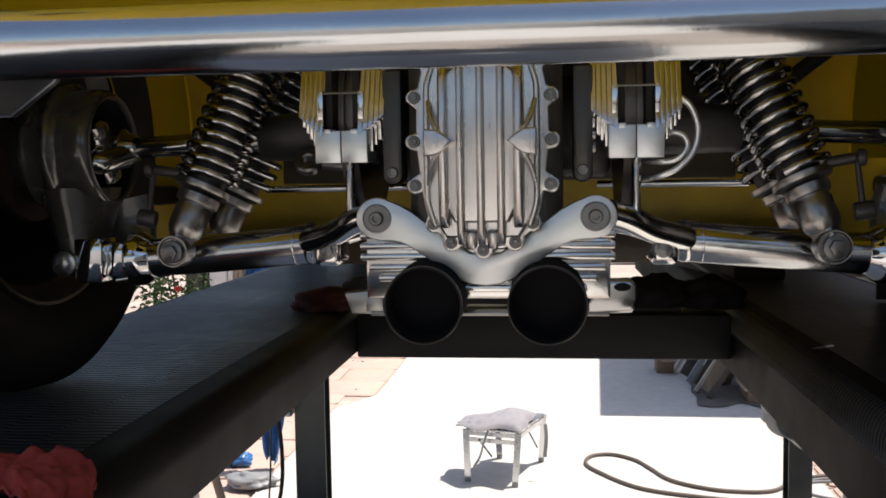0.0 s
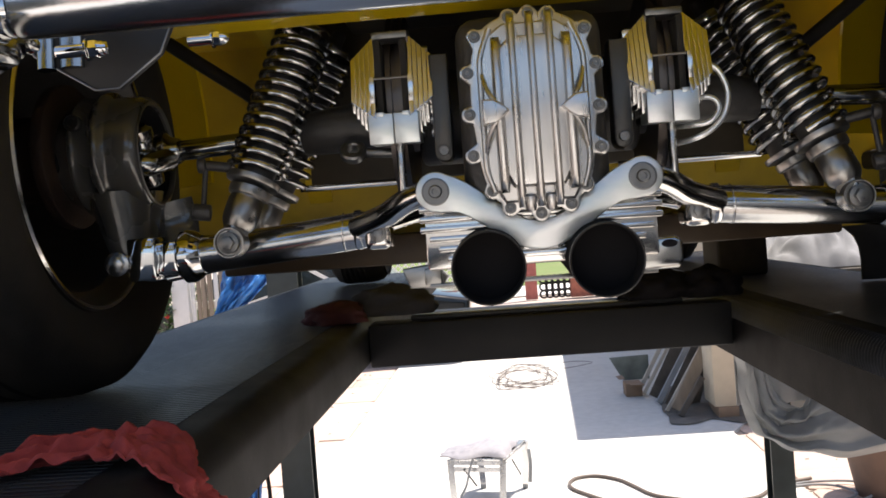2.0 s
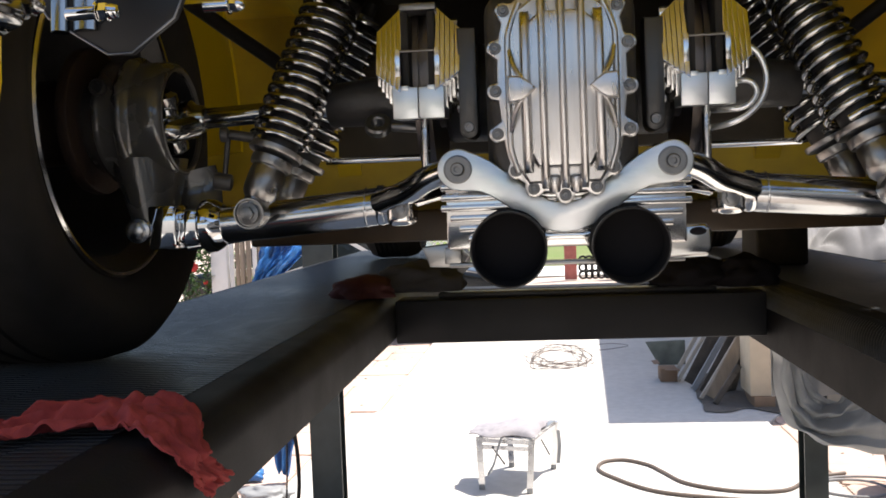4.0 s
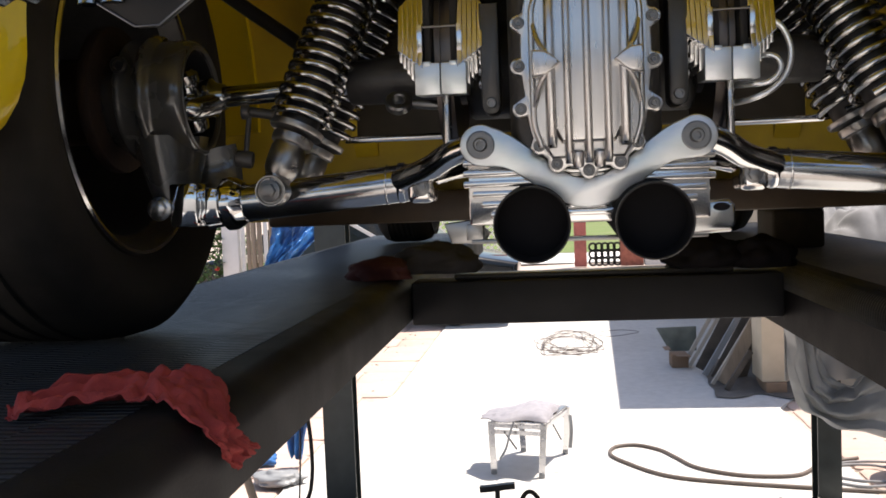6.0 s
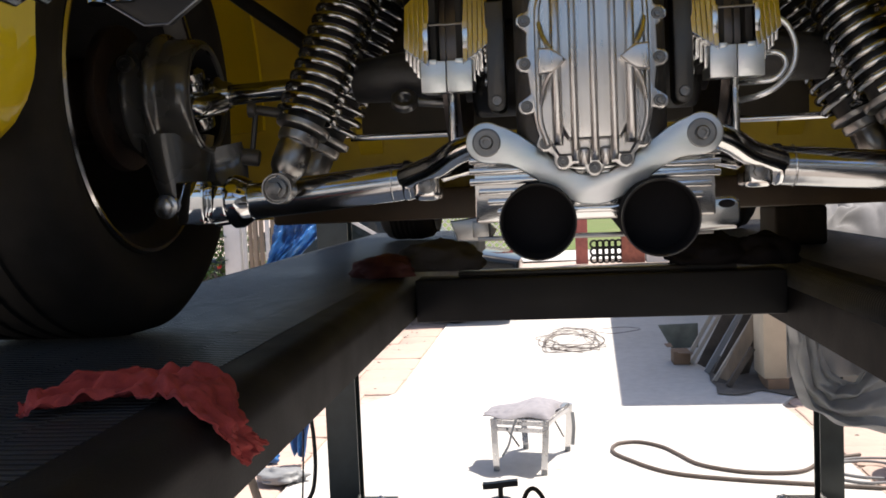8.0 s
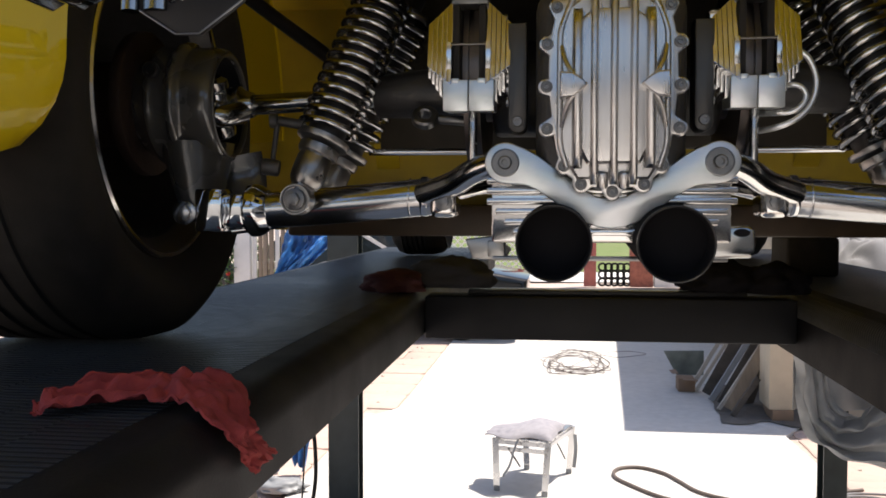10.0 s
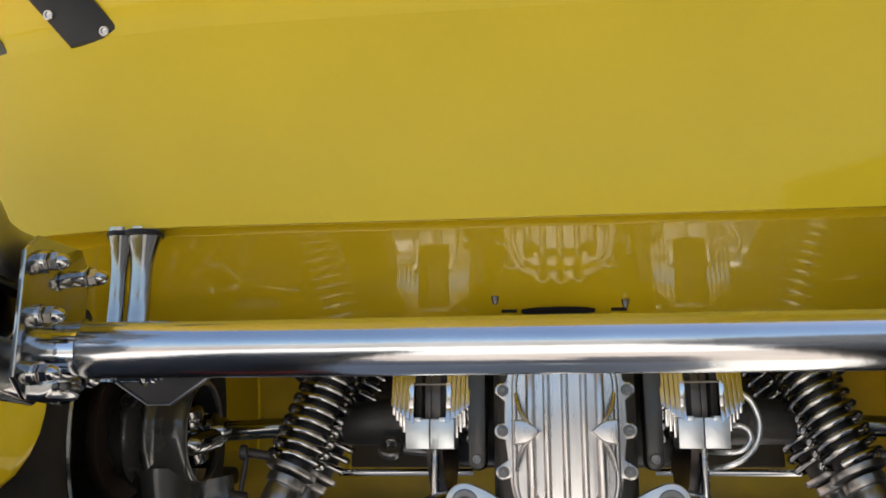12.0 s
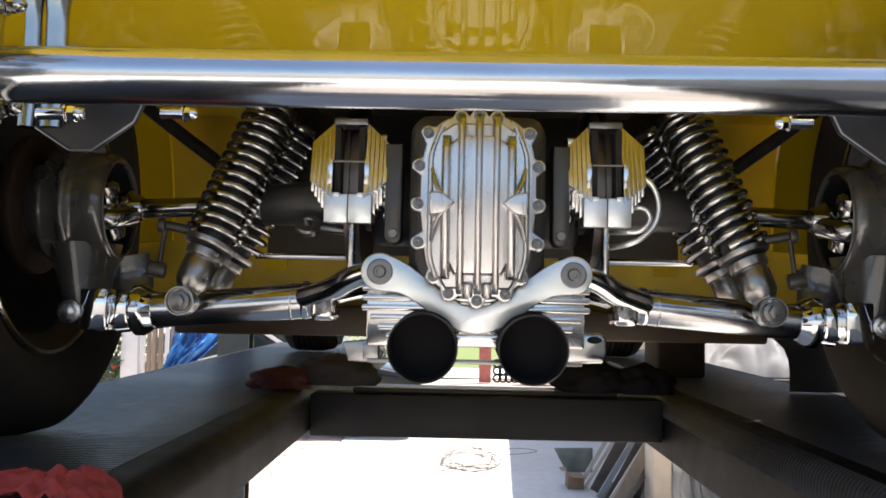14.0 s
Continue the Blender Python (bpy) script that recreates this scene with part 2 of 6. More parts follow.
RED_PAINT = material("red_brown_paint", (0.42, 0.13, 0.11), 0.6, 0.0, 0.2, 10, 0.03, 60)
BRICK = material("red_brick", (0.36, 0.13, 0.09), 0.85, 0.0, 0.25, 12, 0.06, 60)
TIMBER = material("weathered_timber", (0.34, 0.27, 0.20), 0.85, 0.0, 0.25, 10, 0.05, 40, stretch=(1, 1, 0.12))
DARK_TIMBER = material("dark_timber", (0.10, 0.085, 0.07), 0.85, 0.0, 0.3, 10, 0.05, 40)
STUCCO = material("beige_stucco", (0.55, 0.46, 0.34), 0.9, 0.0, 0.08, 10, 0.05, 90)
TARP = material("blue_tarp", (0.05, 0.22, 0.58), 0.22, 0.0, 0.25, 12, 0.05, 30)
HOSE = material("tan_hose", (0.15, 0.118, 0.10), 0.6, 0.0, 0.15, 12)
BUNDLE = material("grey_bundle", (0.34, 0.33, 0.36), 0.9, 0.0, 0.12, 30, 0.04, 300)
UNSEEN_SOIL = material("unseen_ground_tone", (0.44, 0.39, 0.35), 0.9, 0.0, 0.2, 6, 0.06, 30)
PALE_WALL = material("pale_stucco", (0.58, 0.555, 0.515), 0.9, 0.0, 0.08, 8, 0.04, 80)
SMOKED = material("smoked_plastic", (0.045, 0.048, 0.03), 0.25, 0.0, 0.1, 10)
GREY_WALL = material("grey_render", (0.24, 0.235, 0.22), 0.9, 0.0, 0.1, 6, 0.04, 60)
CABLE = material("dark_cable", (0.12, 0.09, 0.08), 0.6, 0.0, 0.15, 12)
CARDBOARD = material("brown_cardboard", (0.26, 0.17, 0.11), 0.85, 0.0, 0.1, 10)
GREY_PLASTIC = material("grey_plastic", (0.28, 0.29, 0.30), 0.5, 0.0, 0.1, 10)
GREY_TARP = material("grey_cover", (0.40, 0.41, 0.41), 0.45, 0.0, 0.12, 6, 0.03, 90)
POT = material("brown_pot", (0.16, 0.10, 0.075), 0.7, 0.0, 0.15, 12, 0.02, 60)
ALU_TUBE = material("aluminium_tube", (0.70, 0.70, 0.71), 0.3, 1.0, 0.06, 30)
ROTOR = material("machined_iron", (0.17, 0.15, 0.14), 0.38, 0.9, 0.2, 40, stretch=(1, 0.3, 0.3))
PAD = material("brake_pad", (0.02, 0.018, 0.017), 0.8, 0.0, 0.2, 60)
BRAID = material("braided_line", (0.92, 0.92, 0.91), 0.32, 1.0, 0.06, 200, 0.05, 900)
TINT = material("dark_glass", (0.01, 0.012, 0.014), 0.05, 0.0, 0.1, 5)

FITTING = material("chrome_fitting", (0.42, 0.42, 0.41), 0.13, 1.0, 0.08, 40, rough_vary=0.05)
SPRING = material("chrome_spring_wire", (0.57, 0.56, 0.54), 0.12, 1.0, 0.1, 60, rough_vary=0.05)
TUBE = material("chrome_tube", (0.61, 0.62, 0.63), 0.16, 1.0, 0.05, 12, 0.003, 30, rough_vary=0.05)
for dull in (LIFT, RUBBER, SOOT_SHADE, BLACK):
    dull.node_tree.nodes["Principled BSDF"].inputs["Specular IOR Level"].default_value = 0.2


def translucent(mat, share):
    """Lets part of the daylight through a thin cloth."""
    n, link = mat.node_tree.nodes, mat.node_tree.links.new
    t, mix = n.new("ShaderNodeBsdfTranslucent"), n.new("ShaderNodeMixShader")
    t.inputs["Color"].default_value = (0.55, 0.57, 0.6, 1)
    mix.inputs[0].default_value = share
    link(n["Principled BSDF"].outputs[0], mix.inputs[1])
    link(t.outputs[0], mix.inputs[2])
    link(mix.outputs[0], n["Material Output"].inputs["Surface"])


translucent(GREY_TARP, 0.2)
translucent(TARP, 0.25)

# ---- ground ----
LEVEL["z"] = GROUND
bm = bmesh.new()
grid(bm, 60, 60, lambda u, v: Vector(((u - 0.5) * 2, (v - 0.5) * 2, 0)) * 1.0)
for v in bm.verts:
    k = lambda a: math.copysign(abs(a) ** 4 * 900 + abs(a) * 25, a)
    v.co.x, v.co.y = k(v.co.x), k(v.co.y) + 8
    out = max(0.0, abs(v.co.x) - 2.2) + max(0.0, v.co.y - 14)
    v.co.z = -0.03 + 0.03 * noise.noise(v.co * 0.8) * min(1, out)
solid("ground", bm, SOIL, "pale dry soil with scattered stones", "ground", kind="structure")
bm = bmesh.new()
SLAB = [(1.66, 0.5), (1.66, 6.0), (1.62, 7.1), (1.9, 7.6), (1.95, 14.5), (-1.42, 14.5), (-1.40, 7.75), (-1.66, 7.2), (-1.66, 0.5)]
slab(bm, SLAB, 0.10, Matrix.Translation((0, 0, -0.10)))
solid("pavement", bm, CONCRETE, "sunlit pale concrete driveway slab", "pavement", kind="structure")

# Unseen patch; its tone imitates shaded concrete in the tube's reflection.
bm = bmesh.new()
slab(bm, [(-2.2, -1.5), (2.2, -1.5), (2.2, 0.49), (-2.2, 0.49)], 0.08, Matrix.Translation((0, 0, -0.085)), 0.01)
solid("ground_patch", bm, UNSEEN_SOIL, "unseen ground patch toned for the tube's reflection", "ground", kind="structure")
# Unseen pale ground, added to brighten reflections and bounced light.
bm = bmesh.new()
slab(bm, [(-6, -9.1), (6, -9.1), (6, -1.51), (-6, -1.51)], 0.08, Matrix.Translation((0, 0, -0.08)), 0.01)
solid("forecourt", bm, CONCRETE, "unseen pale concrete added for bounced light", "pavement", kind="structure")
# Wall added out of view, to cut low sky light from the right.
bm = bmesh.new()
box(bm, (2.7, -9.1, -0.1), (2.85, 3.9, 2.9), 0.01)
solid("wall_east", bm, GREY_WALL, "unseen grey wall added to block side light", "wall", kind="structure")
# Wall added behind the camera; it only shapes reflections and low sky light.
bm = bmesh.new()
box(bm, (-11, -9.4, -0.1), (11, -9.2, 3.0), 0.01)
solid("wall_south", bm, PALE_WALL, "unseen pale wall added to shape reflections", "wall", kind="structure")

bm = bmesh.new()
rng = random.Random(17)
for i in range(600):
    x = rng.choice((-1, 1)) * rng.uniform(1.5, 3.2)
    y = rng.uniform(4.2, 14.0)
    if x > 1.9 and y > 7.3 or -1.66 < x < 1.66 and y < 7.2:
        continue
    r = rng.uniform(0.006, 0.028) * (0.6 + 0.06 * y)
    m = Matrix.Translation((x, y, -0.025)) @ Euler((rng.uniform(0, 3), rng.uniform(0, 3), rng.uniform(0, 3))).to_matrix().to_4x4() @ Matrix.Diagonal((r, r * 0.75, r * 0.55, 1))
    tmp = bmesh.new()
    bmesh.ops.create_icosphere(tmp, subdivisions=1, radius=1)
    add(bm, tmp, m)
solid("loose_stones", bm, STONE, "small loose stones scattered on the dry soil", "stones", kind="stuff")

# ---- lift ----
LEVEL["z"] = 0.0
lift = thing("car_lift", (0, 4.87, 0), "dark steel drive-on car lift, raised, with tread runways", "car lift")
RW_TOP, RW_LOW = 1.44, 1.335


def runway(x_in, x_out):
    s = 1 if x_out > x_in else -1
    low = RW_LOW if s < 0 else 1.290
    bm = bmesh.new()
    r, pts = 0.045, []
    w = abs(x_out - x_in)
    pts += [(0, low), (0.0, RW_TOP - r)] + [(r - r * math.cos(a), RW_TOP - r + r * math.sin(a)) for a in (0.25, 0.5, 0.75, 1.0, 1.25, 1.57)]
    pts += [(w, RW_TOP), (w, low + 0.02), (w - 0.05, low), (w - 0.05, low + 0.012), (w - 0.02, RW_TOP - 0.012), (0.02, RW_TOP - 0.03), (0.012, low + 0.012), (0.05, low + 0.012), (0.05, low)]
    rows = [[bm.verts.new((x_in + s * u, y, z)) for u, z in pts] for y in np.linspace(-0.25, 5.0, 22)]
    for a, b in zip(rows, rows[1:]):
        for i in range(len(pts)):
            j = (i + 1) % len(pts)
            bm.faces.new((a[i], a[j], b[j], b[i]))
    ob = part("runway", bm, LIFT if s < 0 else LIFT_SHADED, lift)
    bm = bmesh.new()
    lo, hi = sorted((x_in + s * 0.085, x_out - s * 0.02))
    w = (hi - lo) / 6
    for i in range(340):
        for j in range(6):
            y = -0.2 + i * 0.015 + 0.005 * (j % 2)
            box(bm, (lo + w * j, y, RW_TOP - 0.002), (lo + w * (j + 1), y + 0.008, RW_TOP + 0.0008), 0.0)
    part("tread", bm, TREAD, ob, "raised cross ribs of the runway tread")
    if s > 0:
        bm = bmesh.new()
        arc = [(x_in + r - (r + 0.0008) * math.cos(a), RW_TOP - r + (r + 0.0008) * math.sin(a)) for a in np.linspace(-0.1, 1.5, 6)]
        for i in range(160):
            y = 0.6 + i * 0.0125
            pipe(bm, [(u, y + 0.012 * k, z) for k, (u, z) in enumerate(arc)], 0, section=[(0.0040, -0.0013), (0.0022, 0.0012), (-0.0022, 0.0012), (-0.0040, -0.0013)])
        part("edge_ribs", bm, TREAD, ob, "fine ribs over the worn runway edge")
    return ob


runway(-0.411, -1.0)
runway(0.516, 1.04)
bm = bmesh.new()
box(bm, (-0.409, 2.34, 1.322), (0.514, 2.46, 1.432), 0.006)
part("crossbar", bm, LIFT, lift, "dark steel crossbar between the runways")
bm = bmesh.new()
box(bm, (-0.30, 2.37, 1.434), (0.40, 2.43, 1.447), 0.003)
part("rail", bm, BLACK, lift)
bm = bmesh.new()
box(bm, (-1.17, 4.80, 1.06), (1.31, 4.94, 1.23), 0.008)
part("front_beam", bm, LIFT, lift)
for x in (-0.66, 0.78):
    bm = bmesh.new()
    box(bm, (x - 0.06, 4.82, 1.228), (x + 0.06, 4.92, RW_TOP - 0.03), 0.004)
    part("riser", bm, LIFT, lift)
LEVEL["z"] = GROUND
for x0, x1 in ((-1.29, -1.125), (1.26, 1.375)):
    s = 1 if x0 > 0 else -1
    a, b = (x0, x1) if s > 0 else (x1, x0)
    bm = bmesh.new()
    # a channel section, open to the inside
    t, d = 0.008, 0.12
    w = abs(b - a)
    sec = [(0, 0), (w, 0), (w, d), (0, d), (0, d - t), (w - t, d - t), (w - t, t), (0, t)]
    slab(bm, [(a + s * u, 4.80 + v) for u, v in sec], 2.25, I4, 0.002)
    p = part("post", bm, POST, lift, "dark green-grey steel channel post")
    bm = bmesh.new()
    lo, hi = min(a - s * 0.17, b + s * 0.03), max(a - s * 0.17, b + s * 0.03)
    box(bm, (lo, 4.68, 0.001), (hi, 5.02, 0.013), 0.002)
    box(bm, (a + s * 0.0 - 0.004, 4.70, 0.013), (a + 0.004, 4.80, 0.10), 0.001)
    part("base_plate", bm, DULL if s > 0 else POST, p, "scuffed bare steel base plate" if s > 0 else "")
    for dx, dy in ((0.03, 0.03), (0.03, 0.31), (0.27, 0.03), (0.27, 0.31)):
        bm = bmesh.new()
        hexhead(bm, (lo + dx, 4.68 + dy, 0.013), (0, 0, 1), 0.012, 0.012, 0.02)
        part("anchor_bolt", bm, STEEL, p)
LEVEL["z"] = 0.0

# ---- car ----
car = thing("car", (0, 2.6, RW_TOP), "yellow custom roadster on a lift with polished rear suspension", "car")
PAN_Z, EDGE_Y = 1.98, 0.735
# body: rows of y, half width, low z, high z
HULL = [(0.40, 0.50, 2.72, 2.80), (0.48, 0.52, 2.67, 2.81), (0.62, 0.56, 2.57, 2.84), (0.78, 0.52, 2.46, 2.82), (0.89, 0.44, 2.32, 2.80), (0.925, 0.46, 2.0308, 2.78), (0.965, 0.62, 2.0241, 2.78), (1.1, 0.74, 2.0034, 2.78), (1.31, 0.76, 1.9755, 2.78), (1.325, 0.76, 2.09, 2.78), (1.98, 0.78, 2.09, 2.78), (2.0, 0.78, 1.61, 2.78), (2.6, 0.78, 1.62, 2.72), (3.2, 0.70, 1.62, 2.55), (4.2, 0.46, 1.66, 2.48), (4.6, 0.36, 1.72, 2.40)]


def hull_ring(w, lo, hi):
    pts, h = [], hi - lo
    r = min(0.16, w * 0.4, h * 0.45)
    for cx, cz, a0 in ((w - r, hi - r, 0), (-w + r, hi - r, 90)):
        pts += [(cx + r * math.cos(radians(a0 + k * 15)), cz + r * math.sin(radians(a0 + k * 15))) for k in range(7)]
    for x in np.linspace(-w, w, 13):
        pts.append((x, lo))
    return pts


bm = bmesh.new()
rows = [[bm.verts.new((x, y, z)) for x, z in hull_ring(w, lo, hi)] for y, w, lo, hi in HULL]
for a, b in zip(rows, rows[1:]):
    for i in range(len(a)):
        j = (i + 1) % len(a)
        bm.faces.new((a[i], a[j], b[j], b[i]))
bm.faces.new(rows[0])
bm.faces.new(rows[-1])
bm.normal_update()
# inner and under faces take the shaded yellow
for f in bm.faces:
    c = f.calc_center_median()
    f.material_index = 1 if c.y > 1.325 and c.z < 2.10 and (abs(c.x) < 0.76 or c.y > 1.99) else 0
body = part("body", bm, YELLOW, car, "glossy yellow body with a smooth reflecting tail pan", 30)
body.data.materials.append(UNDER)


def tail(low):
    """The rolled pan across the tail, and the body skin above its seam."""
    def place(u, v):
        x = (-1.0 + 2.0 * u) * (1.0 if low else 0.93)
        seam = 2.271 - 0.02 * x * x
        far = 0.6 * max(0.0, abs(x) - 0.40) ** 2
        if low:
            z = 2.034 + (seam - 2.034) * v
            y = 0.900 - 0.016 * math.sin(0.5 * math.pi * v)
        else:
            z = seam + 0.0004 + (2.72 - seam) * v
            y = 0.884 - 1.2 * v * v + 0.65 * v**3
        return Vector((x, y + far, z))

    bm = bmesh.new()
    grid(bm, 48, 20, place)
    thick(bm, 0.012)
    return bm


part("tail_pan", tail(True), YELLOW, body, "smooth rolled yellow tail pan", 60)
part("tail_skin", tail(False), YELLOW, body, "", 60)
# small fittings on the underside of the pan, near its inner edge
bm = bmesh.new()
slab(bm, [(-0.005 + 0.052 * math.cos(a), 1.232 + 0.018 * math.sin(a)) for a in np.linspace(0, 2 * math.pi, 28, endpoint=False)], 0.006, Matrix.Translation((0, 0, 1.9815)), 0.001)
part("access_plug", bm, SOOT_SHADE, body, "dark oval rubber plug")
for x, y, z in ((-0.090, 1.165, 1.9945), (0.086, 1.19, 1.991)):
    bm = bmesh.new()
    acorn(bm, (x, y, z), (0, 0, -1), 0.0045)
    part("nut", bm, DARK_STEEL, body)
for x in (-0.074, 0.080):
    bm = bmesh.new()
    box(bm, (x - 0.011, 1.226, 1.9825), (x + 0.011, 1.232, 1.9875), 0.0006)
    part("slot", bm, SOOT_SHADE, body, "short dark slot")
for s in (-1, 1):
    tilt = Matrix(((1, 0, 0, 0), (0, -0.35, 1, 0.897 + 0.35 * 2.27), (0, 1, 0, 0), (0, 0, 0, 1)))
    out = [(0.507, 2.265), (0.577, 2.258), (0.645, 2.335), (0.67, 2.375), (0.61, 2.39), (0.555, 2.323)]
    bm = bmesh.new()
    slab(bm, [(s * x, z) for x, z in out], -0.016, tilt, 0.003)
    p = part("tag_bracket", bm, BLACK, body, "black bracket with two screws")
    for x, z in ((0.532, 2.273), (0.600, 2.294)):
        bm = bmesh.new()
        sockethead(bm, tilt @ Vector((s * x, z, -0.015)), (0, -1, -0.35), 0.0065, 0.004)
        part("screw", bm, STEEL, p)
    # the second bracket, further out along the seam
    tilt = Matrix(((1, 0, 0, 0), (s * 0.30, -0.35, 1, 0.943 - 0.30 * 0.72 + 0.35 * 2.27), (0, 1, 0, 0), (0, 0, 0, 1)))
    out = [(0.672, 2.266), (0.738, 2.266), (0.80, 2.335), (0.80, 2.37), (0.75, 2.37), (0.698, 2.303)]
    bm = bmesh.new()
    slab(bm, [(s * x, z) for x, z in out], -0.014, tilt, 0.003)
    p = part("tag_bracket", bm, SMOKED, body, "dark smoked bracket with two screws")
    for x, z in ((0.732, 2.274), (0.722, 2.306)):
        bm = bmesh.new()
        sockethead(bm, tilt @ Vector((s * x, z, -0.013)), (0, -1, -0.35), 0.0075, 0.005)
        part("screw", bm, STEEL, p)


def fender(s):
    """A rounded wing over a rear wheel, from its lower tail up and forward."""
    bm = bmesh.new()
    cy, cz = 1.46, 1.83
    sec = [(0.643, 0.02), (0.665, 0.036), (0.75, 0.075), (0.85, 0.085), (0.95, 0.07), (1.02, 0.02), (1.05, -0.08), (1.055, -0.16)]
    n = 60

    def place(u, v):
        a = radians(196 - 200 * u)
        k = v * (len(sec) - 1)
        i = min(int(k), len(sec) - 2)
        x = sec[i][0] + (sec[i + 1][0] - sec[i][0]) * (k - i)
        tail = max(0.0, 1 - u / 0.09)
        x = max(x, 0.643 + 0.16 * (1 - math.sqrt(max(0.0, 1 - tail * tail))))
        e = sec[i][1] + (sec[i + 1][1] - sec[i][1]) * (k - i)
        r = 0.415 + e
        return Vector((s * x, cy + r * math.cos(a), cz + r * math.sin(a)))

    grid(bm, n, 21, place)
    thick(bm, 0.006)
    ob = part("fender", bm, YELLOW, car, "glossy yellow rear fender", 50)


def tyre(parent, x_in, x_out, y, z, r, rim):
    s = 1 if x_out > x_in else -1
    w = abs(x_out - x_in)
    bm = bmesh.new()
    m = Matrix.Translation((x_in, y, z)) @ turned((s, 0, 0))
    prof = [(rim - 0.01, 0.03), (rim, 0.012), (rim + 0.012, -0.002), (rim + 0.03, -0.016), (rim + (r - rim) * 0.45, -0.030), (rim + (r - rim) * 0.65, -0.032), (r - 0.032, -0.024), (r - 0.012, -0.006), (r - 0.003, 0.03)]
    k = 5
    for i in range(k):
        g0 = 0.05 + (w - 0.10) * (i + 0.35) / k
        prof += [(r, g0 - 0.003), (r - 0.004, g0), (r - 0.004, g0 + 0.008), (r, g0 + 0.011)]
    prof += [(r - 0.003, w - 0.05), (r - 0.012, w - 0.022), (r - 0.035, w - 0.006), (rim + (r - rim) * 0.5, w), (rim + 0.03, w - 0.004), (rim, w - 0.018), (rim - 0.01, w - 0.03)]
    lathe(bm, prof, m, 72)
    return part("tyre", bm, RUBBER, parent, "wide black tyre")


def wheel(s):
    inner = 0.716
    x, y, z, R = (inner - 0.003) * s, 1.46, 1.83, 0.249
    bm = bmesh.new()
    m = Matrix.Translation((x, y, z)) @ turned((s, 0, 0))
    lathe(bm, [(R + 0.004, 0.004), (R + 0.004, 0), (R - 0.004, 0), (R - 0.010, 0.006), (R - 0.018, 0.02), (R - 0.028, 0.028), (R - 0.03, 0.10), (R - 0.055, 0.15), (R - 0.07, 0.2), (0.12, 0.21), (0.06, 0.19), (0, 0.19)], m, 64)
    rim = part("wheel", bm, IRON, car, "wheel with a dark dusty inner barrel")
    bm = bmesh.new()
    lathe(bm, [(R - 0.003, -0.005), (R + 0.002, -0.006), (R + 0.006, -0.003), (R + 0.007, 0.003), (R - 0.004, 0.003)], m, 72, True)
    part("rim_lip", bm, POLISHED, rim, "thin bright rim lip")
    tyre(rim, inner * s, 1.02 * s, y, z, 0.388, R - 0.004)
    bm = bmesh.new()
    rod(bm, (s * 0.735, y, z), (s * 0.755, y, z), 0.118, soft=0.004, segments=40)
    rod(bm, (s * 0.70, y, z), (s * 0.86, y, z), 0.07, soft=0.004, segments=32)
    part("hub_plate", bm, material("rusty_iron", (0.045, 0.026, 0.018), 0.7, 0.3, 0.3, 40, 0.04, 120) if s < 0 else bpy.data.materials["rusty_iron"], rim, "rusty brown hub plate")
    return rim


